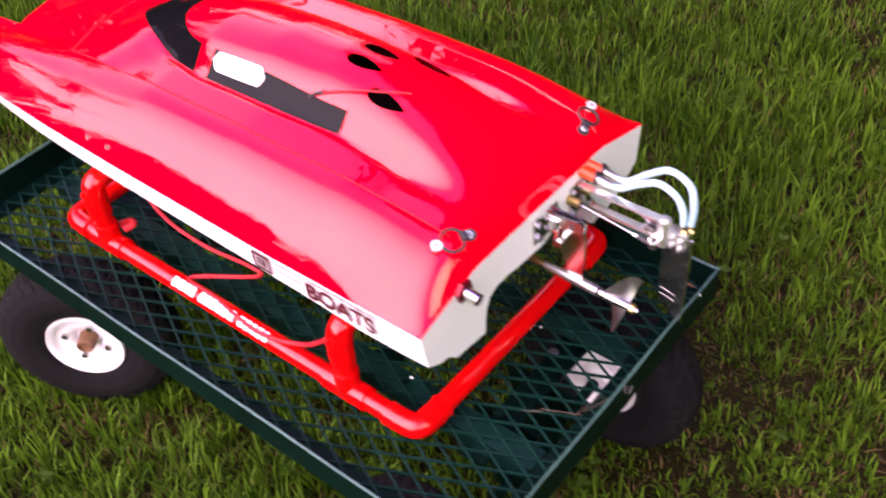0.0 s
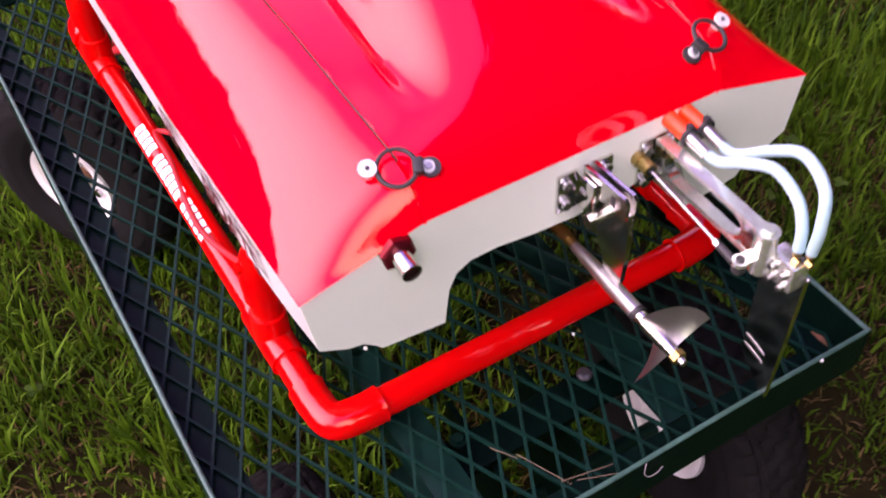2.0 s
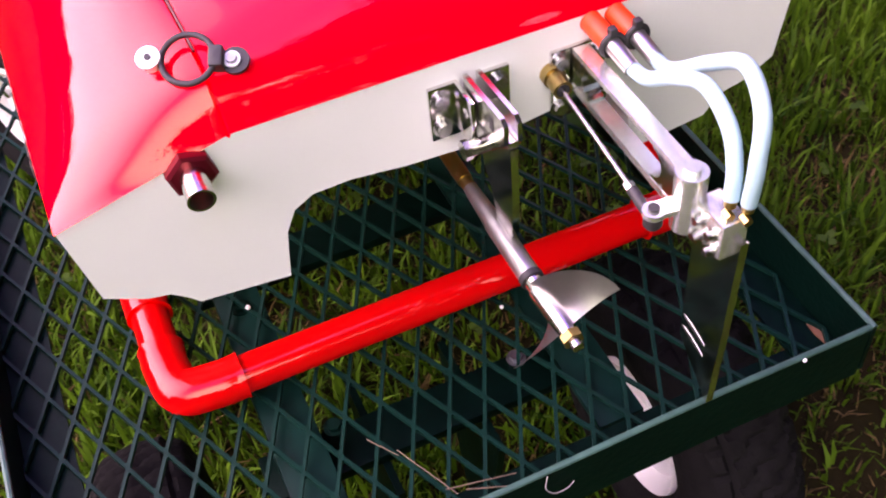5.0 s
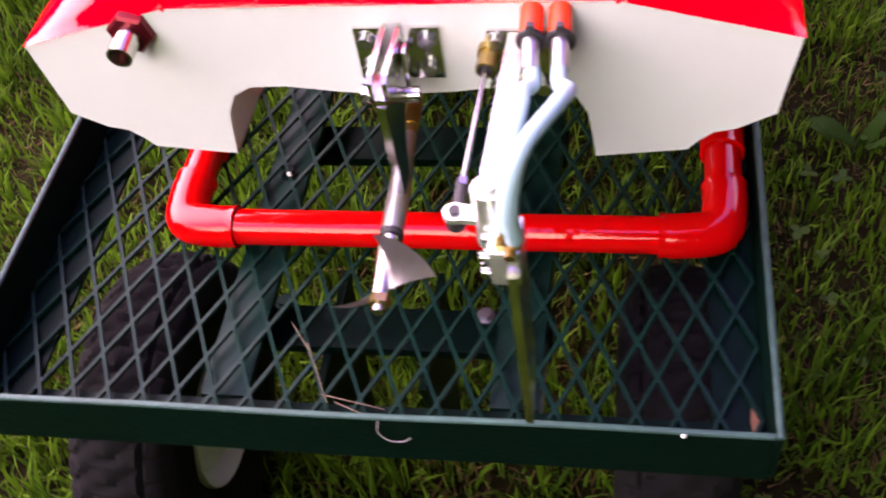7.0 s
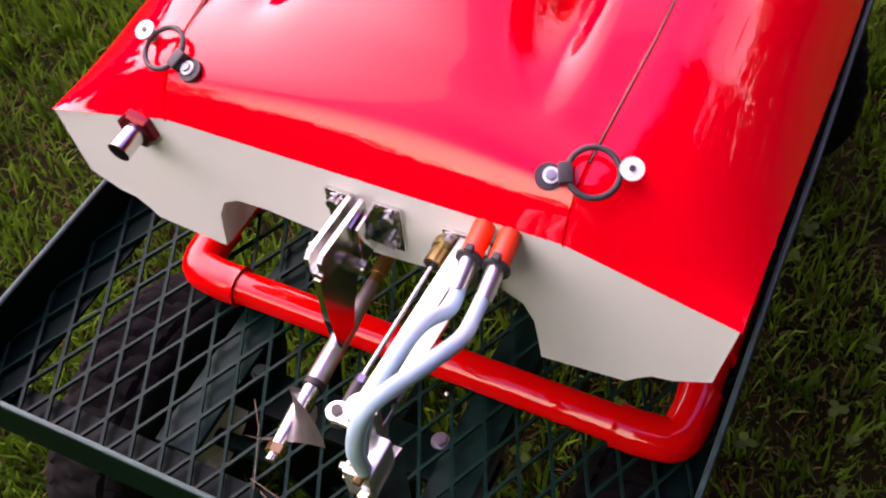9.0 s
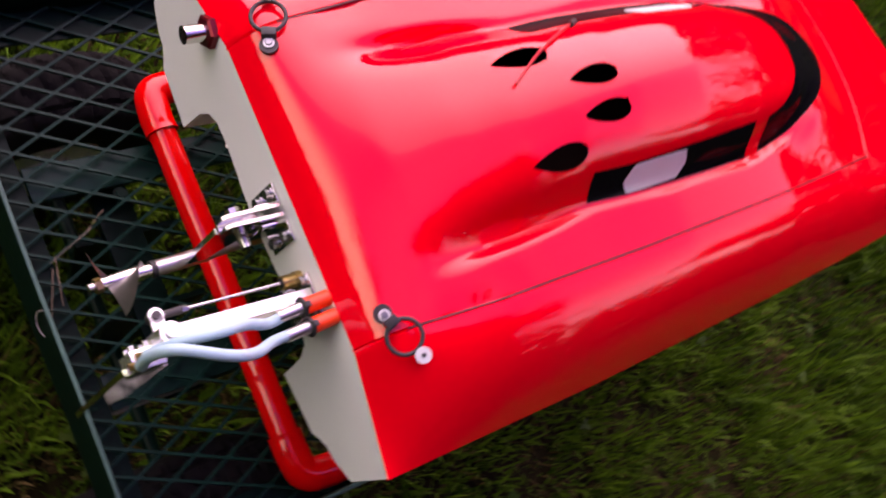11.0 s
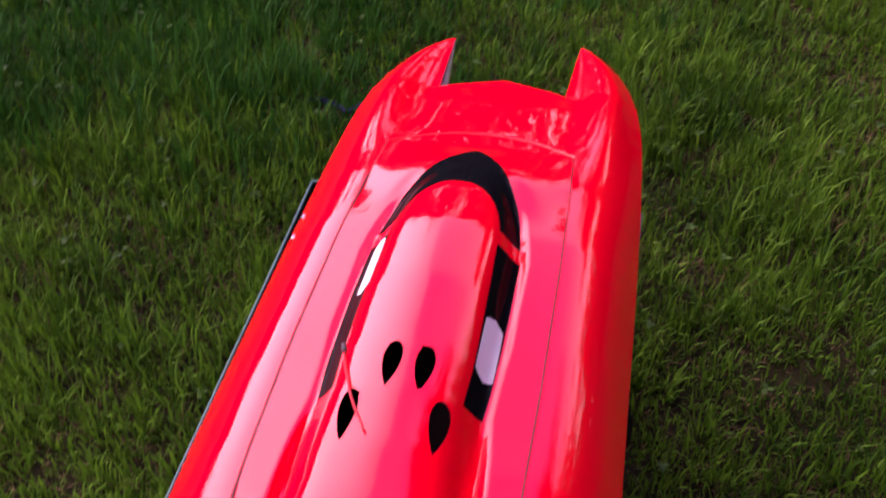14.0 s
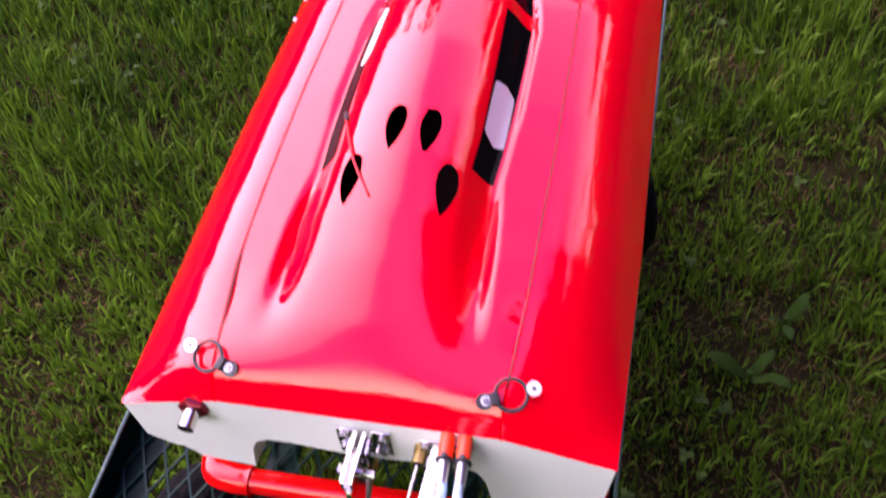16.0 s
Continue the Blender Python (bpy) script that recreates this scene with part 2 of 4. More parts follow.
def rod(bm, a, b, r, r2=None, seg=16, caps=True):
    """A round bar from a to b, with radius r at a and r2 at b."""
    a, b = Vector(a), Vector(b)
    r2 = r if r2 is None else r2
    u, v = axes(b - a)
    rings = []
    for p, q in ((a, r), (b, r2)):
        rings.append([bm.verts.new(p + (u * math.cos(k * 2 * math.pi / seg) + v * math.sin(k * 2 * math.pi / seg)) * q) for k in range(seg)])
    for k in range(seg):
        bm.faces.new((rings[0][k], rings[0][(k + 1) % seg], rings[1][(k + 1) % seg], rings[1][k]))
    if caps:
        bm.faces.new(rings[0])
        bm.faces.new(rings[1])


def spline(points, steps=8):
    """A smooth run of points through those given."""
    p = [Vector(q) for q in points]
    p = [p[0] * 2 - p[1]] + p + [p[-1] * 2 - p[-2]]
    out = []
    for i in range(1, len(p) - 2):
        for k in range(steps):
            t = k / steps
            out.append(0.5 * (2 * p[i] + (p[i + 1] - p[i - 1]) * t + (2 * p[i - 1] - 5 * p[i] + 4 * p[i + 1] - p[i + 2]) * t * t
                              + (3 * p[i] - p[i - 1] - 3 * p[i + 1] + p[i + 2]) * t ** 3))
    return out + [p[-2]]


def pipe(bm, points, r, seg=14, caps=True, closed=False):
    """A tube along points; r is a number, or one for each point."""
    pts = [Vector(q) for q in points]
    rs = r if isinstance(r, (list, tuple)) else [r] * len(pts)
    rings, u = [], None
    for i, p in enumerate(pts):
        d = (pts[(i + 1) % len(pts)] - pts[i - 1]) if closed else (pts[min(i + 1, len(pts) - 1)] - pts[max(i - 1, 0)])
        d.normalize()
        u = d.orthogonal() if u is None else u - d * u.dot(d)
        u.normalize()
        v = d.cross(u)
        rings.append([bm.verts.new(p + (u * math.cos(k * 2 * math.pi / seg) + v * math.sin(k * 2 * math.pi / seg)) * rs[i]) for k in range(seg)])
    for i in range(len(rings) - (0 if closed else 1)):
        a, b = rings[i], rings[(i + 1) % len(rings)]
        for k in range(seg):
            bm.faces.new((a[k], a[(k + 1) % seg], b[(k + 1) % seg], b[k]))
    if caps and not closed:
        bm.faces.new(rings[0])
        bm.faces.new(rings[-1])


def box(bm, lo, hi, bevel=0.0, m=None):
    g = bmesh.ops.create_cube(bm, size=1.0)["verts"]
    lo, hi = Vector(lo), Vector(hi)
    bmesh.ops.transform(bm, matrix=Matrix.LocRotScale((lo + hi) / 2, None, hi - lo), verts=g)
    if bevel:
        made = bmesh.ops.bevel(bm, geom=list({e for v in g for e in v.link_edges}), offset=bevel, segments=2, profile=0.6, affect="EDGES")
        g = [v for v in made["verts"]]
    if m:
        bmesh.ops.transform(bm, matrix=m, verts=g)
    return g


def prism(bm, outline, d, holes=()):
    """A plate: the outline (points in space, one plane) pushed along the vector d."""
    d = Vector(d)
    a = [bm.verts.new(Vector(p)) for p in outline]
    b = [bm.verts.new(Vector(p) + d) for p in outline]
    k = len(a)
    bm.faces.new(a)
    bm.faces.new(b)
    for i in range(k):
        bm.faces.new((a[i], a[(i + 1) % k], b[(i + 1) % k], b[i]))


def one(fn, *args, **kw):
    bm = bmesh.new()
    fn(bm, *args, **kw)
    return bm


def curve(y, ys, vs):
    return float(np.interp(y, ys, vs))


def smooth_step(a, b, x):
    t = min(1.0, max(0.0, (x - a) / (b - a)))
    return t * t * (3 - 2 * t)

# ---------------------------------------------------------------- ground
bm = bmesh.new()
edge = [-60, -30, -15, -8, -5] + [-3.5 + 0.1 * i for i in range(71)] + [5, 8, 15, 30, 60]
grid = [[bm.verts.new((x, y + 0.6, (0.012 * noise.noise((x * 3, y * 3, 0)) + 0.02 * noise.noise((x * 0.7, y * 0.7, 5)) - 0.012) if abs(x) < 5 and abs(y) < 5 else -0.012)) for x in edge] for y in edge]
for i in range(len(edge) - 1):
    for j in range(len(edge) - 1):
        bm.faces.new((grid[i][j], grid[i][j + 1], grid[i + 1][j + 1], grid[i + 1][j]))
tagged(part("ground", bm, SOIL), "uneven lawn ground, bare brown soil between grass", "ground", kind="structure")


def ground_z(x, y):
    return 0.012 * noise.noise((x * 3, (y - 0.6) * 3, 0)) + 0.02 * noise.noise((x * 0.7, (y - 0.6) * 0.7, 5)) - 0.012


def growth(x, y):
    """How well the grass grows at a place, from bare (below -0.35) to lush."""
    return 0.8 * noise.noise((x * 1.9, y * 1.9, 9)) + 0.6 * noise.noise((x * 5.5, y * 5.5, 2))


def lush(x, y):
    """Share of the long grass at a place, its green darkened for shade."""
    return smooth_step(0.55, 1.5, 0.75 * (y - 0.75) - 0.85 * x + 0.5 * noise.noise((x * 1.6, y * 1.6, 21)))


def lawn(name, tufts, blades, mat, low, high, width, lean, spread, label, seed, thin, share=lambda x, y: 1.0):
    """Tufts of bent blades in one mesh, thinner and shorter where the lawn is bare."""
    rnd = random.Random(seed)
    verts, faces = [], []
    made = 0
    while made < tufts:
        a, r = rnd.uniform(0, 6.283), 2.15 * math.sqrt(rnd.random()) if rnd.random() < 0.88 else abs(rnd.gauss(0, 1.2)) + 2.0
        x, y = r * math.cos(a), 1.05 + r * math.sin(a)
        good = growth(x, y)
        if (good < thin and rnd.random() < 0.8) or rnd.random() > share(x, y):
            continue
        made += 1
        size = max(0.55, 0.82 + 0.62 * good) * rnd.uniform(0.7, 1.25)
        z = ground_z(x, y) - 0.004
        for _ in range(rnd.randint(blades // 2, blades)):
            h = rnd.uniform(low, high) * size
            w = width * rnd.uniform(0.55, 1.3)
            b = rnd.uniform(0, 6.283)
            q = spread * math.sqrt(rnd.random())
            px0, py0 = x + q * math.cos(b), y + q * math.sin(b)
            b += rnd.gauss(0, 0.7)
            a = b + 1.571 + rnd.gauss(0, 0.5)
            dx, dy = math.cos(a) * w / 2, math.sin(a) * w / 2
            tip = min(0.94, lean * rnd.uniform(0.15, 1.25))
            lx, ly, up = math.cos(b) * h * tip, math.sin(b) * h * tip, h * math.sqrt(1 - tip * tip * 0.9)
            i = len(verts)
            rungs = ((0, 0.75), (0.45, 1.0), (0.8, 0.6)) if high > 0.09 else ((0, 0.8), (0.6, 0.9))
            for t, s in rungs:
                px, py, pz = px0 + lx * t * t, py0 + ly * t * t, z + up * t * (1.3 - 0.3 * t)
                verts += [(px - dx * s, py - dy * s, pz), (px + dx * s, py + dy * s, pz)]
            verts.append((px0 + lx, py0 + ly, z + up))
            faces += [(i + 2 * k, i + 2 * k + 1, i + 2 * k + 3, i + 2 * k + 2) for k in range(len(rungs) - 1)]
            k = i + 2 * len(rungs)
            faces.append((k - 2, k - 1, k))
    return tagged(sheet(name, verts, faces, mat), label, "grass", kind="stuff")


lawn("lawn_grass", 20000, 13, GRASS, 0.026, 0.078, 0.0040, 0.58, 0.020, "patchy green lawn of long uneven grass blades", 3, -0.60, lambda x, y: 1 - 0.8 * lush(x, y))
lawn("lush_shaded_grass", 6000, 15, LUSH_SHADED, 0.040, 0.105, 0.0040, 0.45, 0.018, "long thick grass, its green darkened for shade", 6, -0.9, lush)
lawn("short_grass", 30000, 10, GRASS, 0.014, 0.044, 0.0031, 0.8, 0.022, "short green grass between the longer tufts", 5, -2.0)
lawn("dry_grass", 17000, 9, THATCH, 0.016, 0.050, 0.0026, 1.25, 0.034, "short dry brownish grass lying in the lawn", 4, -2.0, lambda x, y: (1 - 0.6 * lush(x, y)) * (1 - 0.6 * smooth_step(-0.2, 0.4, growth(x, y))))


def clover(count, seed):
    """Small round leaves on short stalks, three together, scattered in loose drifts."""
    rnd = random.Random(seed)
    verts, faces = [], []
    made = 0
    while made < count:
        x, y = rnd.uniform(-1.7, 1.7), rnd.uniform(-0.7, 2.7)
        if noise.noise((x * 2.4, y * 2.4, 33)) < 0.05 and rnd.random() < 0.85:
            continue
        made += 1
        z, size, turn = ground_z(x, y) + rnd.uniform(0.018, 0.042), rnd.uniform(0.0032, 0.0062), rnd.uniform(0, 6.283)
        for k in range(3):
            a = turn + k * 2.094
            u, v = Vector((math.cos(a), math.sin(a), rnd.uniform(-0.2, 0.35))), Vector((-math.sin(a), math.cos(a), rnd.uniform(-0.25, 0.25)))
            i = len(verts)
            c = Vector((x, y, z)) + u * size
            verts += [tuple(c + u * size * math.cos(q * 1.0472) + v * size * 0.85 * math.sin(q * 1.0472) + Vector((0, 0, 0.25 * size * math.sin(q * 1.0472) ** 2))) for q in range(6)]
            faces.append(tuple(range(i, i + 6)))
    return tagged(sheet("clover", verts, faces, CLOVER), "small round light green leaves low in the lawn", "clover", kind="stuff")


clover(600, 15)

# ---------------------------------------------------------------- wagon
BED_L, BED_R, BED_REAR, BED_FRONT, FLOOR, RIM_TOP = -0.279, 0.199, -0.116, 0.786, 0.300, 0.334
wagon = thing("garden_wagon", (-0.04, 0.33, 0), "dark green steel mesh garden wagon standing on grass", "wagon")


def rail(a, b, inward, low=0.294):
    """An angle-iron rail from a to b: an upright lip and a flange that carries the mesh."""
    a, b, n = Vector((*a, 0)), Vector((*b, 0)), Vector((*inward, 0))
    bm = bmesh.new()
    t, fl = 0.003, 0.032
    prof = [(0, low), (0, RIM_TOP), (t, RIM_TOP), (t, low + t), (fl, low + t), (fl, low)]
    k = 24
    rings = []
    for i in range(k + 1):
        p = a.lerp(b, i / k)
        wob = 0.0012 * noise.noise((p.x * 6, p.y * 6, 3))
        rings.append([bm.verts.new(p + n * (u + wob) + Vector((0, 0, z + (wob if z > 0.31 else 0)))) for u, z in prof])
    for i in range(k):
        for j in range(6):
            bm.faces.new((rings[i][j], rings[i][(j + 1) % 6], rings[i + 1][(j + 1) % 6], rings[i + 1][j]))
    bm.faces.new(rings[0])
    bm.faces.new(rings[-1])
    ob = part("rim_rail", bm, GREEN, wagon)
    bm = bmesh.new()
    pipe(bm, [a.lerp(b, i / k) + n * (0.0015 + 0.0012 * noise.noise((a.lerp(b, i / k).x * 6, a.lerp(b, i / k).y * 6, 3))) + Vector((0, 0, RIM_TOP + 0.0002 + 0.0012 * noise.noise((a.lerp(b, i / k).x * 6, a.lerp(b, i / k).y * 6, 3)))) for i in range(k + 1)], 0.0019, 8)
    part("worn_edge", bm, GREEN_WORN, ob, "rubbed pale edge of the lip")


rail((BED_L, BED_REAR), (BED_L, BED_FRONT), (1, 0))
rail((BED_R, BED_REAR), (BED_R, BED_FRONT), (-1, 0))
rail((BED_L + 0.004, BED_REAR), (BED_R - 0.004, BED_REAR), (0, 1), 0.2905)
rail((BED_L + 0.004, BED_FRONT), (BED_R - 0.004, BED_FRONT), (0, -1), 0.2905)

# expanded metal floor: zigzag strands joined at the knots
MESH_W, MESH_L = 0.0230, 0.0488
bm = bmesh.new()
cols, rows = 41, 36


def strand(bm, p, q):
    d = q - p
    s = Vector((-d.y, d.x, 0)).normalized() * 0.0011
    up = Vector((0, 0, 0.0017))
    a = [bm.verts.new(v) for v in (p - s - up, p + s - up, p + s + up * 0.72, p - s + up * 0.85)]
    b = [bm.verts.new(v) for v in (q - s - up, q + s - up, q + s + up * 0.72, q - s + up * 0.85)]
    for k in range(4):
        bm.faces.new((a[k], a[(k + 1) % 4], b[(k + 1) % 4], b[k]))


def knot(i, j):
    x, y = -0.2775 + i * MESH_W / 2, -0.1092 + j * MESH_L / 2
    return Vector((x, y, FLOOR + 0.0012 * noise.noise((x * 5, y * 5, 1))))


for i in range(cols):
    for j in range(rows):
        if (i + j) % 2 == 0:
            strand(bm, knot(i, j), knot(i + 1, j + 1))
        else:
            strand(bm, knot(i, j + 1), knot(i + 1, j))
        if (i + j) % 2 == 0:
            k = knot(i, j)
            box(bm, k - Vector((0.0015, 0.0038, 0.0017)), k + Vector((0.0015, 0.0038, 0.0014)))
part("mesh_floor", bm, GREEN_MESH, wagon, "diamond expanded-metal floor, green paint", smooth=False)

for x0, lip in ((-0.140, 0.0), (0.0395, 0.026)):
    bm = bmesh.new()
    box(bm, (x0, BED_REAR + 0.034, 0.288), (x0 + 0.030, BED_FRONT - 0.034, 0.2935), 0.001)
    box(bm, (x0 + lip, BED_REAR + 0.034, 0.268), (x0 + lip + 0.004, BED_FRONT - 0.034, 0.2875), 0.001)
    part("bed_strut", bm, GREEN_MESH, wagon)
for y0, w in ((-0.026, 0.034), (0.146, 0.036), (0.560, 0.036)):
    part("cross_beam", one(box, (-0.150, y0, 0.258), (0.072, y0 + w, 0.2665), 0.002), GREEN, wagon)
for x, y, z in ((-0.101, -0.011, 0.2935), (0.027, 0.003, 0.2665), (-0.125, 0.105, 0.2935)):
    bm = bmesh.new()
    rod(bm, (x, y, z), (x, y, z + 0.0045), 0.0046, seg=6)
    rod(bm, (x, y, z), (x, y, z + 0.0012), 0.0066)
    part("bolt", bm, WORN_ZINC if x > 0 else GREEN, wagon)
bm = bmesh.new()
rod(bm, (-0.262, -0.004, 0.130), (0.188, -0.004, 0.130), 0.0075)
for x in (-0.080, -0.012):
    prism(bm, [(x, -0.050, 0.258), (x, 0.045, 0.258), (x, 0.014, 0.118), (x, -0.022, 0.118)], (0.005, 0, 0))
part("rear_axle", bm, GREEN, wagon)
bm = bmesh.new()
rod(bm, (-0.170, 0.640, 0.130), (0.090, 0.640, 0.130), 0.0085)
rod(bm, (-0.040, 0.640, 0.130), (-0.040, 0.640, 0.262), 0.014)
prism(bm, [(-0.11, 0.578, 0.262), (0.03, 0.578, 0.262), (0.03, 0.70, 0.262), (-0.11, 0.70, 0.262)], (0, 0, 0.005))
part("front_axle", bm, GREEN, wagon)


def lathe(bm, profile, seg=48, m=None, knobs=0):
    """Turns (x, r) points round the x axis."""
    rings = []
    for x, r in profile:
        rings.append([bm.verts.new((x, r * math.cos(k * 2 * math.pi / seg), r * math.sin(k * 2 * math.pi / seg))) for k in range(seg)])
    for a, b in zip(rings, rings[1:]):
        for k in range(seg):
            bm.faces.new((a[k], a[(k + 1) % seg], b[(k + 1) % seg], b[k]))
    if m:
        bmesh.ops.transform(bm, matrix=m, verts=bm.verts)


def wheel(at, turn):
    m = Matrix.Translation(at) @ pose(0, 0, 0, 0, 0, turn)
    bm = bmesh.new()
    lathe(bm, [(-0.010, 0.0), (-0.012, 0.018), (-0.018, 0.022), (-0.022, 0.034), (-0.020, 0.045), (-0.030, 0.0485), (-0.034, 0.0555), (-0.030, 0.0570), (-0.020, 0.054),
               (0.020, 0.054), (0.030, 0.0570), (0.034, 0.0555), (0.030, 0.0485), (0.022, 0.045), (0.024, 0.024), (0.038, 0.022), (0.040, 0.020), (0.040, 0.0)], 40, m)
    rim = part("wheel", bm, RIM, wagon, "white pressed-steel wheel rim")
    bm = bmesh.new()
    prof = [(-0.027, 0.0545), (-0.036, 0.066), (-0.0405, 0.086), (-0.039, 0.104), (-0.032, 0.116), (-0.020, 0.123), (0.0, 0.1255), (0.020, 0.123), (0.032, 0.116), (0.039, 0.104), (0.0405, 0.086), (0.036, 0.066), (0.027, 0.0545)]
    # tread: raised blocks in staggered rows, parted by grooves
    fine = []
    for i in range(len(prof) - 1):
        for k in range(4):
            fine.append(tuple(p + (q - p) * k / 4 for p, q in zip(prof[i], prof[i + 1])))
    fine.append(prof[-1])
    lathe(bm, fine, 200)
    for v in bm.verts:
        r = math.hypot(v.co.y, v.co.z)
        if r > 0.108:
            lane = (v.co.x + 0.0375) / 0.015
            turn_ = math.atan2(v.co.z, v.co.y) / (2 * math.pi) * 40 + (0.5 if int(lane) % 2 else 0.0)
            block = (lane % 1) > 0.16 and (turn_ + 0.25 * (lane % 1)) % 1 > 0.22
            if block:
                v.co.y, v.co.z = v.co.y * (1 + 0.0038 / r), v.co.z * (1 + 0.0038 / r)
    bmesh.ops.transform(bm, matrix=m, verts=bm.verts)
    part("tyre", bm, TYRE, rim, "black rubber tyre with block tread")
    bm = bmesh.new()
    lathe(bm, [(-0.012, 0.0135), (-0.033, 0.0125), (-0.035, 0.0105), (-0.030, 0.009), (-0.030, 0.0)], 20, m)
    part("hub", bm, RUST, rim, "brown rusted hub")
    for k in range(4):
        bm = bmesh.new()
        a = k * math.pi / 2 + 0.4
        c = m @ Vector((-0.0215, 0.031 * math.cos(a), 0.031 * math.sin(a)))
        d = m.to_3x3() @ Vector((-1, 0, 0))
        rod(bm, c, c + d * 0.005, 0.0052, seg=6)
        part("wheel_nut", bm, ZINC, rim)


wheel((-0.2265, -0.004, 0.130), 0)
wheel((0.1525, -0.004, 0.130), 180)
wheel((-0.222, 0.636, 0.130), 35)
wheel((0.122, 0.642, 0.130), 215)

# ---------------------------------------------------------------- boat stand of painted pipe
stand = thing("boat_stand", (0, 0.34, FLOOR), "red painted plastic pipe stand resting on the wagon's mesh floor", "stand")
SX, SY0, SY1, SZ, PR, SC = 0.179, 0.035, 0.640, 0.3152, 0.0121, -0.0015
for a, b in (((SC - SX + 0.03, SY0, SZ), (SC + SX - 0.03, SY0, SZ)), ((SC - SX + 0.03, SY1, SZ), (SC + SX - 0.03, SY1, SZ)),
             ((SC - SX, SY0 + 0.03, SZ), (SC - SX, SY1 - 0.03, SZ)), ((SC + SX, SY0 + 0.03, SZ), (SC + SX, SY1 - 0.03, SZ))):
    part("pipe", one(rod, a, b, PR, seg=24), RED_PIPE, stand)
for sx in (-1, 1):
    for y, s in ((SY0, 1), (SY1, -1)):
        c = Vector((SC + sx * SX, y, SZ))
        bm = bmesh.new()
        pts = spline([c + Vector((-sx * 0.041, 0, 0)), c + Vector((-sx * 0.024, 0, 0)), c + Vector((-sx * 0.0045, s * 0.0045, 0)), c + Vector((0, s * 0.024, 0)), c + Vector((0, s * 0.041, 0))], 6)
        pipe(bm, pts, [0.0148] + [0.0143] * (len(pts) - 2) + [0.0148], 24)
        part("elbow", bm, RED_PIPE, stand)
for sx in (-1, 1):
    for y in (0.136, 0.558):
        bm = bmesh.new()
        rod(bm, (SC + sx * SX, y - 0.030, SZ), (SC + sx * SX, y + 0.030, SZ), 0.0146, seg=24)
        rod(bm, (SC + sx * SX, y, SZ), (SC + sx * SX, y, SZ + 0.032), 0.0146, seg=24)
        part("tee", bm, RED_PIPE, stand)
        bm = bmesh.new()
        rod(bm, (SC + sx * SX, y, SZ + 0.02), (SC + sx * SX, y, 0.385), PR, seg=24)
        pts = spline([(SC + sx * SX, y, 0.366), (SC + sx * SX, y, 0.388), (SC + sx * (SX - 0.005), y, 0.4085), (SC + sx * (SX - 0.022), y, 0.4145), (SC + sx * (SX - 0.042), y, 0.4145)], 6)
        pipe(bm, pts, 0.0148, 24)
        part("upright", bm, RED_PIPE, stand)
        bm = bmesh.new()
        rod(bm, (SC + sx * (SX + 0.010), y, 0.402), (SC + sx * (SX + 0.0155), y, 0.4045), 0.0050, 0.0036, seg=12)
        part("bolt", bm, RED_PIPE, stand)
bm = bmesh.new()
pipe(bm, spline([(SC - SX - 0.004, 0.136, 0.405), (-0.180, 0.20, 0.345), (-0.188, 0.27, 0.328), (-0.178, 0.36, 0.326), (-0.172, 0.41, 0.325), (-0.122, 0.340, 0.326), (-0.118, 0.362, 0.330), (-0.132, 0.42, 0.342), (-0.140, 0.48, 0.366), (-0.140, 0.53, 0.418)], 8), 0.0026, 8)
part("cord", bm, CORD, stand, "thin red cord hanging slack along the pipe")
part("cord_knot", one(pipe, spline([(-0.168, 0.54, 0.335), (-0.155, 0.535, 0.338), (-0.150, 0.55, 0.332), (-0.165, 0.552, 0.336)], 5), 0.0045, 8), CORD, stand)
# white lettering on the side pipe: bars of its size
rnd = random.Random(8)
y = 0.424
for count in (4, 6, 5):
    for k in range(count):
        w = rnd.uniform(0.0066, 0.0092)
        bm = bmesh.new()
        strip = []
        for q in range(6):
            a = radians(92 + 12 * q)
            strip.append([bm.verts.new((SC - SX + math.cos(a) * (PR + 0.0006), yy, SZ + math.sin(a) * (PR + 0.0006))) for yy in (y, y - w)])
        for q in range(5):
            bm.faces.new((strip[q][0], strip[q][1], strip[q + 1][1], strip[q + 1][0]))
        part("lettering_bar", bm, WHITE_DECAL, stand)
        y -= w + 0.0026
    y -= 0.007

# ---------------------------------------------------------------- boat: the shapes of hull and deck
LEN, TIN = 0.936, 0.785          # bow tips, end of the tunnel deck


def half_width(y):
    return curve(y, (0, 0.2, 0.45, 0.58, 0.70, 0.743, 0.79, 0.829, 0.865, 0.894, 0.92, 0.936), (0.197, 0.199, 0.196, 0.193, 0.1875, 0.1835, 0.175, 0.164, 0.149, 0.132, 0.108, 0.0900))


def seam_x(y):
    return curve(y, (0, 0.03, 0.1, 0.25, 0.42, 0.62, 0.66, 0.785), (0.111, 0.1125, 0.117, 0.1185, 0.117, 0.111, 0.110, 0.112))


def inner_x(y):
    return curve(y, (0, 0.785, 0.936), (0.083, 0.083, 0.0893))


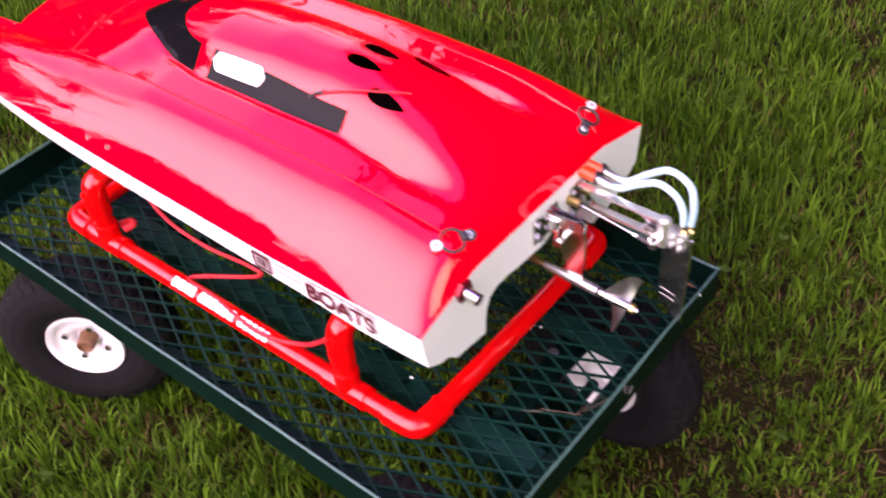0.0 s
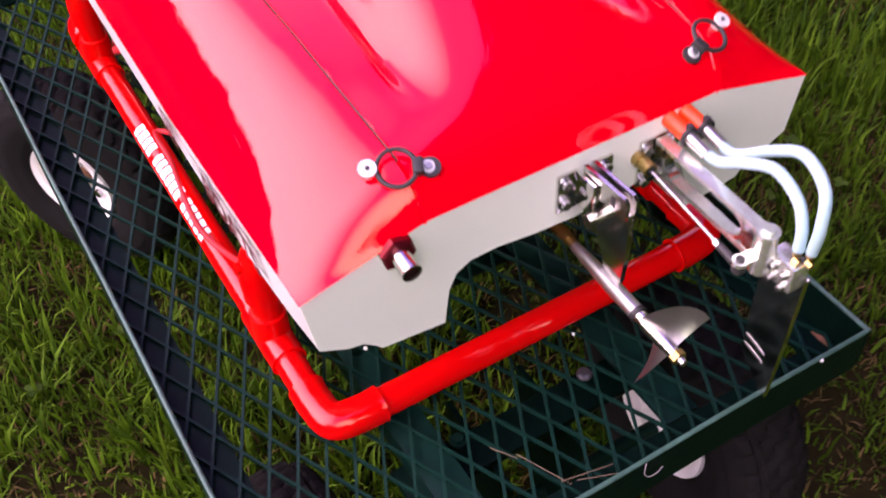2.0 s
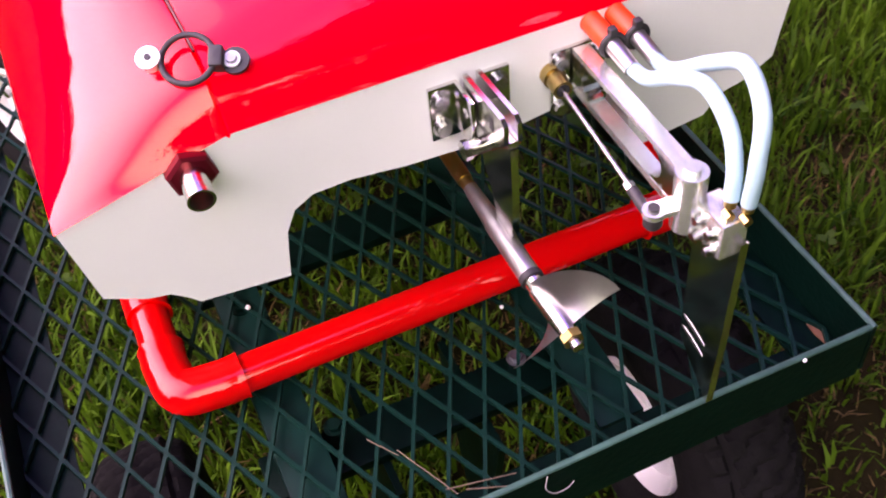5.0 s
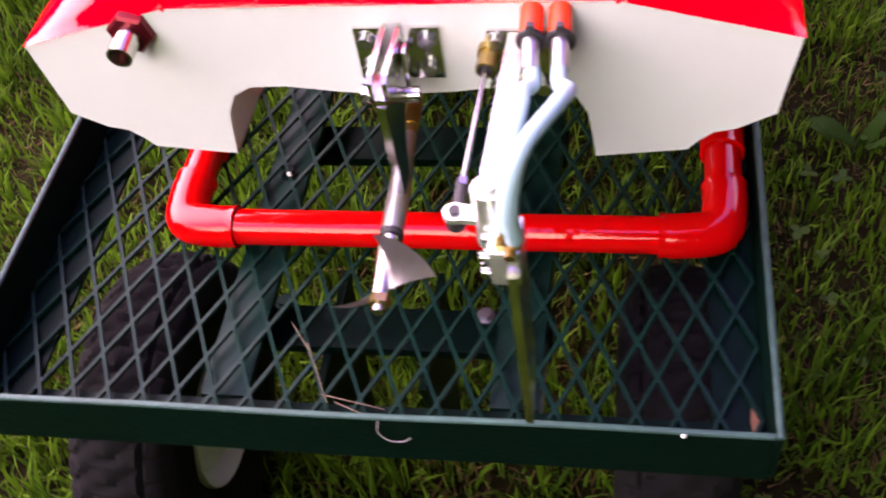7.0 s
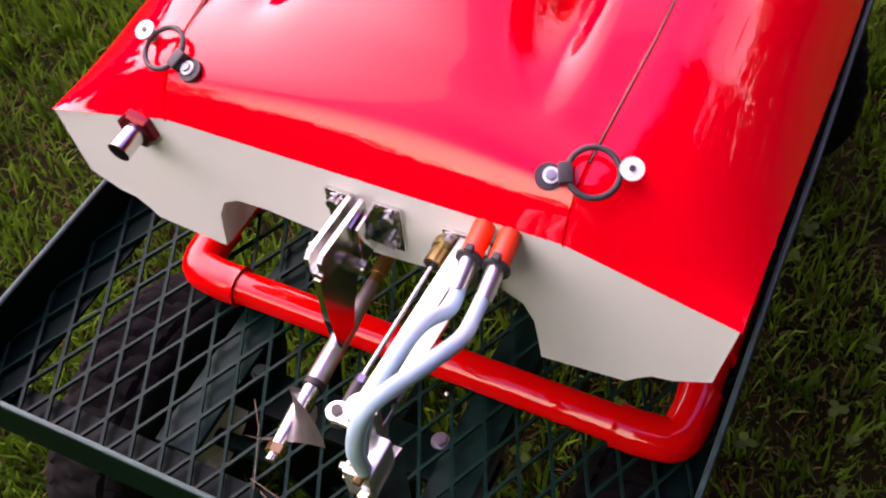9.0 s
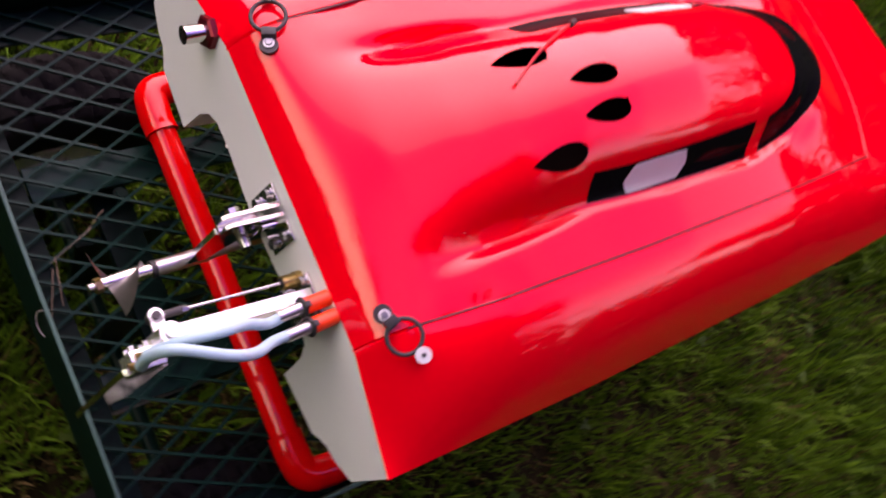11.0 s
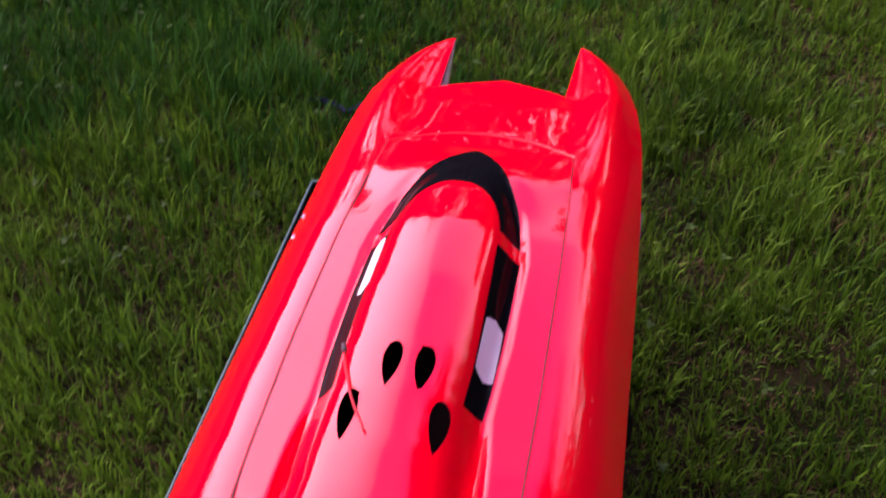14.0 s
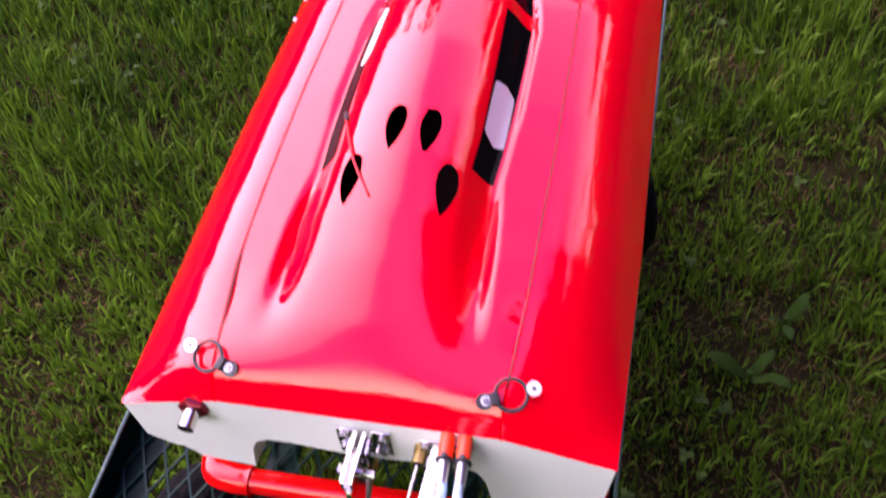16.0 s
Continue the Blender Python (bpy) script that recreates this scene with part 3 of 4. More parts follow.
SEAM_Z = ((0, 0.005, 0.013, 0.028, 0.05, 0.1, 0.15, 0.3, 0.45, 0.55, 0.62, 0.66, 0.74, 0.79, 0.82), (0.523, 0.536, 0.5465, 0.5520, 0.5555, 0.564, 0.568, 0.570, 0.566, 0.557, 0.548, 0.542, 0.528, 0.518, 0.513))
TOP_Z = ((0, 0.005, 0.013, 0.028, 0.05, 0.1, 0.142, 0.193, 0.25, 0.33, 0.42, 0.49, 0.54, 0.588, 0.62, 0.66, 0.74, 0.79, 0.82), (0.523, 0.536, 0.5475, 0.558, 0.571, 0.592, 0.606, 0.6160, 0.620, 0.6195, 0.612, 0.598, 0.580, 0.562, 0.5490, 0.5425, 0.529, 0.519, 0.514))
_ys = np.linspace(0, 0.83, 416)


def _soft(table):
    v = np.interp(_ys, *table)
    k = np.array([1, 4, 9, 14, 16, 14, 9, 4, 1], float)
    k /= k.sum()
    w = np.convolve(np.pad(v, 4, mode="edge"), k, "valid")
    w = np.convolve(np.pad(w, 4, mode="edge"), k, "valid")
    m = np.clip(_ys / 0.02, 0, 1)
    return w * m + v * (1 - m)


_seam, _top = _soft(SEAM_Z), _soft(TOP_Z)


def window_outer(y):
    """Half-width of the window band's outer edge, along the canopy."""
    return curve(y, (0.06, 0.14, 0.206, 0.292, 0.405, 0.427, 0.478, 0.511, 0.545, 0.578, 0.603), (0.078, 0.077, 0.0735, 0.077, 0.0765, 0.0745, 0.0665, 0.056, 0.0425, 0.0235, 0.0))


_brow = np.array([(window_outer(v), v) for v in np.linspace(0.02, 0.603, 190)])


def from_window(x, y):
    """Distance from the window band's outer edge in plan, positive outside it."""
    d = float(np.sqrt(((_brow - (x, y)) ** 2).sum(axis=1).min()))
    return d if y > 0.603 or x > window_outer(y) else -d


def body_z(x, y):
    x = abs(x)
    y = min(y, 0.83)
    zs, zt, sx, w = float(np.interp(y, _ys, _seam)), float(np.interp(y, _ys, _top)), seam_x(y), half_width(y)
    if x < sx:
        # a canopy that runs down into a valley, and a shelf between the valley and the gap
        deep = smooth_step(0.03, 0.13, y) * (1 - smooth_step(0.46, 0.57, y))
        foot, u = zs - 0.013 * deep, min(1.0, x / 0.118)
        z = foot + max(0.0, zt - foot) * (1 - u * u) ** 1.2
        if deep:
            d = from_window(x, y)
            z -= 0.018 * deep * math.exp(-(d / (0.012 if d > 0 else 0.0165)) ** 2)
            if d > 0:
                k = smooth_step(0, 0.012, d) * deep
                z = z * (1 - k) + (zs + 0.004 * max(0.0, sx - x) / 0.04) * k
    else:
        s = min(1.0, (x - sx) / max(1e-6, w - sx))
        p = curve(y, (0, 0.02, 0.06, 0.15, 0.5, 0.8), (1.0, 1.55, 1.85, 2.0, 2.0, 2.2))
        z = zs - (zs - 0.50) * s ** p
    if y > 0.56:
        z += 0.013 * smooth_step(0.56, 0.76, y) * math.exp(-((x - 0.142) / 0.026) ** 2)
        z -= 0.004 * smooth_step(0.60, 0.70, y) * math.exp(-((x - 0.098) / 0.02) ** 2)
    return z


def deck_z(x, y):
    if y <= TIN or abs(x) < 0.0825:
        return body_z(x, y)
    xi, w = inner_x(y), half_width(y)
    q = min(1.0, max(0.0, (abs(x) - xi) / max(1e-6, w - xi)))
    z0 = body_z(0.083 + q * (half_width(TIN) - 0.083), TIN)
    k = (y - TIN) / (LEN - TIN)
    return 0.50 + (z0 - 0.50) * max(0.0, 1 - k) ** 0.75


def on_deck(x, y, up=0.0):
    return Vector((x, y, deck_z(x, y) + up))


boat = thing("model_boat", (0, 0.40, 0.42), "glossy red and white racing catamaran model boat on its stand", "model boat")

# hull: two sponsons and the tunnel between them, lofted along the length
bm = bmesh.new()
stations = [0.004, 0.03, 0.08, 0.15, 0.25, 0.35, 0.45, 0.55, 0.62, 0.68, 0.73, 0.76, 0.785, 0.81, 0.835, 0.86, 0.88, 0.90, 0.915, 0.928, 0.9355]


def hull_section(y, sx):
    w = half_width(y) - 0.0008
    rise = curve(y, (0, 0.45, 0.6, 0.7, 0.8, 0.87, 0.936), (0, 0, 0.006, 0.017, 0.038, 0.055, 0.078))
    chine = min(0.4985, curve(y, (0, 0.1, 0.2, 0.6, 0.8, 0.936), (0.452, 0.461, 0.468, 0.473, 0.485, 0.4985)))
    xi = curve(y, (0, 0.6, 0.785, 0.936), (0.100, 0.092, 0.083, 0.0893))
    f = (w - xi) / 0.097
    low = lambda z: min(z + rise, chine - 0.0005)
    roof = curve(y, (0, 0.5, 0.70, 0.785, 0.936), (0.469, 0.472, 0.488, 0.503, 0.4995))
    top = min(roof, 0.4995) if y > TIN else roof
    lean = curve(y, (0, 0.06, 0.6, 0.9), (0.007, 0.0012, 0.0012, 0.006))
    pts = [(w, 0.4995), (w - lean * f, chine), (w - 0.026 * f, low(0.441)), (w - 0.046 * f, low(0.431)), (w - 0.050 * f, low(0.426)), (xi, low(0.421)), (xi - 0.003 * f, max(low(0.421) + 0.001, top - 0.016 * f)), (xi - 0.010 * f if y <= TIN else xi, top)]
    if y <= TIN:
        pts += [(xi * 0.5, top - 0.002), (0.0, top - 0.003)]
    return [Vector((sx * x, y, z)) for x, z in pts]


for sx in (-1, 1):
    prev = None
    for y in stations:
        ring = [bm.verts.new(p) for p in hull_section(y, sx)]
        if prev:
            for k in range(min(len(prev), len(ring)) - 1):
                bm.faces.new((prev[k], prev[k + 1], ring[k + 1], ring[k]))
        prev = ring
bmesh.ops.remove_doubles(bm, verts=bm.verts, dist=0.0002)
hull = part("hull", bm, WHITE, boat, "white moulded catamaran hull with tunnel")

# transom board
half = [(0.0, 0.5222), (0.111, 0.5222), (0.130, 0.5185), (0.1962, 0.4995), (0.1895, 0.452), (0.171, 0.4415), (0.160, 0.439), (0.1525, 0.4325), (0.1475, 0.4265), (0.1005, 0.4212), (0.0985, 0.4385), (0.0965, 0.452), (0.0905, 0.4645), (0.080, 0.4705), (0.060, 0.4712), (0.030, 0.4672), (0.0, 0.4655)]
outline = [(x, 0.0, z) for x, z in half] + [(-x, 0.0, z) for x, z in reversed(half[1:-1])]
part("transom", one(prism, outline, (0, 0.0045, 0)), TRANSOM, boat, "off-white flat transom board", smooth=False)

# deck and lift-off cowl: one surface, parted along a fine groove
HOLES = [(0.0430, 0.143, 0.049), (-0.0345, 0.142, 0.049), (0.0210, 0.193, 0.049), (-0.0075, 0.193, 0.049)]


def drop_outline(cx, cy, ln, k):
    """A point of the teardrop's rim; its tip points aft at k = 0."""
    a = k * 2 * math.pi
    s = (1 - math.cos(a)) / 2
    return cx + 0.0098 * math.sin(a) * (s ** 0.42 if s > 0 else 0) * 1.08, cy + ln * s


def in_drop(x, y):
    for cx, cy, ln in HOLES:
        s = (y - cy) / ln
        if 0 < s < 1:
            a = math.acos(1 - 2 * s)
            if abs(x - cx) < 0.0098 * math.sin(a) * s ** 0.42 * 1.08:
                return True
    return False


cols = [("c", k / 28) for k in range(29)] + [("s", k / 12) for k in range(1, 12)] + [("s", 0.97), ("g", 0.0), ("o", 0.018)] + [("o", 1 - (1 - k / 22) ** 1.5) for k in range(1, 23)]
ylist = [0, 0.0015, 0.004, 0.007, 0.010, 0.0135, 0.0175, 0.022, 0.027, 0.032, 0.037] + [0.04 + 0.003 * k for k in range(204)]
ylist = [y for y in ylist if y < 0.6525] + [0.6530, 0.6550, 0.6570] + [0.661 + 0.004 * k for k in range(31)] + [0.785]
tips = [0.785 + 0.005 * k for k in range(1, 30)] + [0.9345, 0.936]
FRONT_ROW = ylist.index(0.6550)


def col_x(c, y):
    kind, k = c
    xi, w = inner_x(y), half_width(y)
    sx = seam_x(y) if y <= TIN else xi + (w - xi) * (0.112 - 0.083) / (half_width(TIN) - 0.083)
    if kind == "c":
        return k * xi
    if kind == "s":
        return xi + k * (sx - xi)
    if kind == "g":
        return sx
    return sx + k * (w - sx)


def deck_point(c, yv, sx):
    x = col_x(c, yv)
    d = (yv - 0.655) / 0.12
    y = yv
    if abs(d) < 1:
        y -= 0.036 * min(1.0, (x / 0.110) ** 2) * (1 - d * d) ** 2 * (1 if x < 0.112 else max(0, 1 - (x - 0.112) / 0.06))
    if 0.70 < yv <= TIN and x < 0.083:
        y += 0.030 * (1 - x / 0.083) * ((yv - 0.70) / 0.085) ** 2
    return Vector((sx * x, y if y > 0.001 else -0.0008, deck_z(x, y)))


def deck_grid(keep_cowl):
    bm = bmesh.new()
    at = {}

    def vert(ci, ri):
        if (ci, ri) not in at:
            c = cols[abs(ci)]
            yv = ylist[ri] if ri < len(ylist) else tips[ri - len(ylist)]
            p = deck_point(c, yv, -1 if ci < 0 else 1)
            on_side = c[0] == "g" and ri <= FRONT_ROW
            on_front = ri == FRONT_ROW and c[0] in "csg"
            if on_side or on_front:
                p.z -= 0.0022
            at[ci, ri] = bm.verts.new(p)
        return at[ci, ri]
    GI = [i for i, c in enumerate(cols) if c[0] == "g"][0]
    CI = 28
    total = len(ylist) + len(tips)
    n = len(cols)
    for ri in range(total - 1):
        for ci in range(-(n - 1), n - 1):
            inner = max(abs(ci), abs(ci + 1)) <= GI
            cowl = inner and ri < FRONT_ROW
            if cowl != keep_cowl:
                continue
            if ri >= len(ylist) - 1 and min(abs(ci), abs(ci + 1)) < CI:
                continue
            q = [vert(ci, ri), vert(ci + 1, ri), vert(ci + 1, ri + 1), vert(ci, ri + 1)]
            bm.faces.new(q)
    return bm


bm = deck_grid(False)
deck = part("deck", bm, RED, boat, "glossy red deck with two pointed bow tips")
bm = deck_grid(True)
for v in bm.verts:                          # draw the mesh onto the rims of the vents
    for cx, cy, ln in HOLES:
        if abs(v.co.x - cx) < 0.016 and cy - 0.004 < v.co.y < cy + ln + 0.004:
            near = min((drop_outline(cx, cy, ln, k / 90) for k in range(90)), key=lambda p: (p[0] - v.co.x) ** 2 + (p[1] - v.co.y) ** 2)
            if math.hypot(near[0] - v.co.x, near[1] - v.co.y) < 0.0019:
                v.co = on_deck(*near)
gone = [f for f in bm.faces if in_drop(*f.calc_center_median()[:2])]
bmesh.ops.delete(bm, geom=gone, context="FACES")
cowl = part("cowl", bm, RED, boat, "glossy red lift-off engine cowl with four teardrop vents")
# a dark bead in the groove, for the shade of the gap round the cowl
GAP = ("g", 0.0)
line = [deck_point(GAP, y, -1) for y in ylist[8:FRONT_ROW:3]]
line += [deck_point(cols[abs(ci)], 0.6550, -1 if ci < 0 else 1) for ci in range(-41, 42, 2)]
line += [deck_point(GAP, y, 1) for y in ylist[8:FRONT_ROW:3]][::-1]
bm = bmesh.new()
pipe(bm, [p - Vector((0, 0, 0.0008)) for p in line], 0.0008, 8)
part("gap_shade", bm, DECAL, cowl, "dark bead for the shade in the gap round the cowl")
# front lip of the tunnel deck
bm = bmesh.new()
row = [deck_point(cols[abs(ci)], TIN, -1 if ci < 0 else 1) for ci in range(-28, 29)]
a = [bm.verts.new(p) for p in row]
b = [bm.verts.new(p + Vector((0, -0.003, -0.011))) for p in row]
for k in range(len(a) - 1):
    bm.faces.new((a[k], a[k + 1], b[k + 1], b[k]))
part("nose_lip", bm, RED, boat)
# black sheet added below the vents, for the unlit inside of the hull
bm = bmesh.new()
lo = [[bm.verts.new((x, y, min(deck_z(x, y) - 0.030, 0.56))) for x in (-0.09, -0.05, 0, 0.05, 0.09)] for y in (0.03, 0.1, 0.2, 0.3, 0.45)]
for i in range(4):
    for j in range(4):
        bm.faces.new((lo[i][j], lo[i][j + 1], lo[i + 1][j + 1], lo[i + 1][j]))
part("vent_backing", bm, DARK, boat, "black sheet under the vents, for the unlit inside")


def patch(pairs, up, steps, name, mat, parent, label="", across=7):
    """A thin film on the deck between two lines: pairs of (x, y) points, inner and outer."""
    bm = bmesh.new()
    inner, outer = spline([(*p, 0) for p, q in pairs], steps), spline([(*q, 0) for p, q in pairs], steps)
    rows = []
    for p, q in zip(inner, outer):
        rows.append([bm.verts.new(on_deck(*(p.lerp(q, k / across))[:2], up)) for k in range(across + 1)])
    for i in range(len(rows) - 1):
        for k in range(across):
            bm.faces.new((rows[i][k], rows[i][k + 1], rows[i + 1][k + 1], rows[i + 1][k]))
    return part(name, bm, mat, parent, label)


for sx in (-1, 1):
    patch([((sx * 0.0575, 0.201), (sx * 0.0735, 0.203)), ((sx * 0.0590, 0.25), (sx * 0.0765, 0.252)), ((sx * 0.0575, 0.33), (sx * 0.0775, 0.332)), ((sx * 0.0545, 0.405), (sx * 0.0765, 0.408))], 0.0006, 10, "side_window", WINDOW, cowl, "black glossy window film")
front = [(0.0535, 0.428, 0.0745, 0.430), (0.0485, 0.450, 0.0665, 0.478), (0.0410, 0.468, 0.0560, 0.511), (0.0300, 0.483, 0.0425, 0.545), (0.0155, 0.494, 0.0235, 0.578), (0.0, 0.497, 0.0, 0.603)]
pairs = [((x0, y0), (x1, y1)) for x0, y0, x1, y1 in front] + [((-x0, y0), (-x1, y1)) for x0, y0, x1, y1 in front[-2::-1]]
patch(pairs, 0.0006, 8, "windscreen", WINDOW, cowl, "black curved windscreen film", 10)
for sx, y0, y1 in ((1, 0.239, 0.313), (-1, 0.319, 0.403)):
    pr = []
    for k in range(13):
        t = k / 12
        g = 0.0078 * (1 - abs(2 * t - 1) ** 7) ** 0.35
        y = y0 + (y1 - y0) * t
        c = 0.0680 if sx > 0 else 0.0625
        g *= 1 if sx > 0 else 0.85
        pr.append(((sx * (c - g), y), (sx * (c + g), y)))
    patch(pr, 0.0012, 3, "vent_mesh", MESH_FILM, cowl, "silver woven mesh patch on the window")
# thin wire that lies over the cowl
bm = bmesh.new()
pipe(bm, [on_deck(*p[:2], 0.003) for p in spline([(-0.058, 0.243, 0), (-0.044, 0.205, 0), (-0.032, 0.178, 0), (-0.0145, 0.149, 0)], 6)], 0.0011, 8)
wire = part("aerial_wire", bm, CORD, cowl, "thin red aerial wire lying over the cowl")
bm = bmesh.new()
pipe(bm, [on_deck(-0.061, 0.252, 0.001), on_deck(-0.058, 0.245, 0.0032), on_deck(-0.055, 0.236, 0.003)], 0.0024, 8)
part("wire_clip", bm, RUBBER, wire, "small black clip")

# screws on the port side of the deck
for y in (0.469, 0.507):
    bm = bmesh.new()
    c, d = on_deck(-0.1865, y), Vector((-0.86, 0, 0.5))
    rod(bm, c - d * 0.002, c + d * 0.0018, 0.0042, 0.0030, seg=12)
    part("side_screw", bm, ZINC, deck)

# cowl latches: a rubber ring between a strap and a post
for sx in (-1, 1):
    post, screw = on_deck(sx * 0.1310, 0.0300), on_deck(sx * 0.0985, 0.0155)
    up = Vector((sx * 0.16, -0.42, 0.89)).normalized()
    bm = bmesh.new()
    rod(bm, post - up * 0.003, post + up * 0.007, 0.0035)
    rod(bm, post + up * 0.007, post + up * 0.0085, 0.0055, seg=20)
    pin = part("latch_post", bm, LATCH, deck, "bare alloy latch post")
    # black disc on the cap, for the dark inside of its hole
    part("post_dot", one(rod, post + up * 0.0086, post + up * 0.0093, 0.0015, seg=10), RUBBER, pin)
    c = (post + screw) / 2 + up * 0.0055 + Vector((sx * 0.001, 0, 0))
    u = (post - screw).normalized()
    u = (u - up * u.dot(up)).normalized()
    v = up.cross(u)
    bm = bmesh.new()
    pipe(bm, [c + (u * math.cos(k * 2 * math.pi / 32) + v * math.sin(k * 2 * math.pi / 32)) * 0.0118 for k in range(32)], 0.0015, 10, closed=True)
    ring = part("latch_ring", bm, RUBBER, deck, "black rubber latch ring")
    bm = bmesh.new()
    rod(bm, (-0.0012, 0, 0), (-0.0012, 0, 0.0022), 0.0064, seg=20)
    box(bm, (-0.001, -0.0045, 0), (0.005, 0.0045, 0.0022), 0.0008)
    box(bm, (0.003, -0.005, 0), (0.0095, 0.005, 0.0082), 0.0012)
    m = Matrix.Translation(screw) @ Matrix(((u.x, v.x, up.x, 0), (u.y, v.y, up.y, 0), (u.z, v.z, up.z, 0), (0, 0, 0, 1)))
    bmesh.ops.transform(bm, matrix=m, verts=bm.verts)
    part("latch_strap", bm, RUBBER, ring)
    bm = bmesh.new()
    s = screw + up * 0.002
    rod(bm, s, s + up * 0.0014, 0.0039, seg=18)
    part("latch_washer", bm, LATCH, ring, "bright washer")
    bm = bmesh.new()
    rod(bm, s + up * 0.0012, s + up * 0.0030, 0.0026, 0.0022, seg=14)
    rod(bm, s + up * 0.0026, s + up * 0.0032, 0.0010, seg=6)
    part("latch_screw", bm, WORN_ZINC, ring, "grey socket screw")

# lettering on the port side of the hull


def lettering(text, size, m, mat, parent, name):
    cu = bpy.data.curves.new(name, "FONT")
    cu.body, cu.size, cu.align_x, cu.offset = text, size, "LEFT", 0.0009
    ob = bpy.data.objects.new(name, cu)
    scene.collection.objects.link(ob)
    bpy.context.view_layer.update()
    me = bpy.data.meshes.new_from_object(ob)
    bpy.data.objects.remove(ob)
    me.transform(m)
    me.materials.append(mat)
    out = new(name, me)
    return finish(out, parent)


side_m_at = lambda y, z: Matrix.Translation((-half_width(y) - 0.0016 + (0.4995 - z) * 0.028, y, z)) @ Matrix(((0, -0.028, -1, 0), (-1, 0, 0, 0), (0, 1, 0, 0), (0, 0, 0, 1)))
lettering("BOATS", 0.0300, side_m_at(0.149, 0.4715), DECAL, hull, "lettering")


def side_bar(y0, y1, z0, z1, mat, name):
    bm = bmesh.new()
    q = [bm.verts.new((-half_width(y) - 0.0012 + (0.4995 - z) * 0.028, y, z)) for y, z in ((y0, z0), (y1, z0), (y1, z1), (y0, z1))]
    bm.faces.new(q)
    part(name, bm, mat, hull)


side_bar(0.225, 0.198, 0.4965, 0.4922, DECAL, "emblem_bar")
side_bar(0.225, 0.198, 0.4765, 0.4725, DECAL, "emblem_bar")
side_bar(0.225, 0.2212, 0.4755, 0.4935, DECAL, "emblem_bar")
side_bar(0.2012, 0.198, 0.4755, 0.4935, DECAL, "emblem_bar")
side_bar(0.217, 0.2125, 0.480, 0.491, DECAL, "emblem_bar")
side_bar(0.2105, 0.2055, 0.479, 0.490, DECAL, "emblem_bar")
side_bar(0.193, 0.153, 0.4955, 0.494, DECAL, "rule_line")
side_bar(0.148, 0.052, 0.4970, 0.4955, DECAL, "rule_line")
for k in range(6):
    side_bar(0.192 - k * 0.0066, 0.187 - k * 0.0066, 0.483, 0.488, GREY_DECAL, "lettering_bar")

# ---------------------------------------------------------------- stern gear, fixed to the transom
TY = 0.0                                 # face of the transom


def screw_head(at, d, parent, r=0.0036, mat=None):
    bm = bmesh.new()
    at, d = Vector(at), Vector(d).normalized()
    rod(bm, at, at + d * 0.0008, r * 1.45, seg=16)
    rod(bm, at + d * 0.0008, at + d * 0.0042, r, seg=14)
    part("screw", bm, mat or ZINC, parent)


# water outlet
bm = bmesh.new()
c = Vector((-0.1317, TY, 0.5100))
rod(bm, c, c + Vector((0, -0.0042, 0)), 0.0122, seg=6)
rod(bm, c + Vector((0, -0.0042, 0)), c + Vector((0, -0.0056, 0)), 0.0122, 0.0104, seg=6)
outlet = part("outlet_flange", bm, ANODISED, boat, "dark red anodised hexagon flange")
bm = bmesh.new()
a, b = c + Vector((0, -0.004, 0)), c + Vector((-0.0005, -0.0205, -0.0012))
rod(bm, a, b, 0.0063, 0.0066, seg=20, caps=False)
rod(bm, b, a, 0.0056, 0.0053, seg=20, caps=False)
u, v = axes(b - a)
ra = [bm.verts.new(b + (u * math.cos(k * math.pi / 10) + v * math.sin(k * math.pi / 10)) * 0.0066) for k in range(20)]
rb = [bm.verts.new(b + (u * math.cos(k * math.pi / 10) + v * math.sin(k * math.pi / 10)) * 0.0056) for k in range(20)]
for k in range(20):
    bm.faces.new((ra[k], ra[(k + 1) % 20], rb[(k + 1) % 20], rb[k]))
part("outlet_pipe", bm, CHROME, outlet, "polished outlet pipe")

# strut bracket: two angle plates, a clamp block between them and the strut blade below
bm = bmesh.new()
for x0, x1, s in ((-0.0165, -0.0005, 1), (0.0105, 0.0265, -1)):
    box(bm, (x0, TY - 0.0025, 0.4785), (x1, TY, 0.5105), 0.0008)
box(bm, (-0.0028, -0.021, 0.483), (-0.0004, TY - 0.002, 0.5105), 0.0006)
box(bm, (0.0104, -0.021, 0.483), (0.0128, TY - 0.002, 0.5105), 0.0006)
bracket = part("strut_bracket", bm, STEEL, boat, "polished angle bracket of the propeller strut")
for x in (-0.0108, 0.0200):
    for z in (0.4865, 0.5035):
        screw_head((x, TY - 0.0025, z), (0, -1, 0), bracket)
bm = bmesh.new()
prism(bm, [(0.0004, -0.006, 0.5165), (0.0004, -0.006, 0.499), (0.0004, -0.047, 0.5025), (0.0004, -0.0495, 0.506), (0.0004, -0.0495, 0.5165), (0.0004, -0.046, 0.519)], (0.0024, 0, 0))
prism(bm, [(0.0072, -0.006, 0.5165), (0.0072, -0.006, 0.499), (0.0072, -0.047, 0.5025), (0.0072, -0.0495, 0.506), (0.0072, -0.0495, 0.5165), (0.0072, -0.046, 0.519)], (0.0024, 0, 0))
box(bm, (0.002, -0.0495, 0.5020), (0.008, -0.030, 0.5065), 0.0008)
clamp = part("strut_clamp", bm, CHROME, boat, "bright milled strut clamp with two cheeks")
bm = bmesh.new()
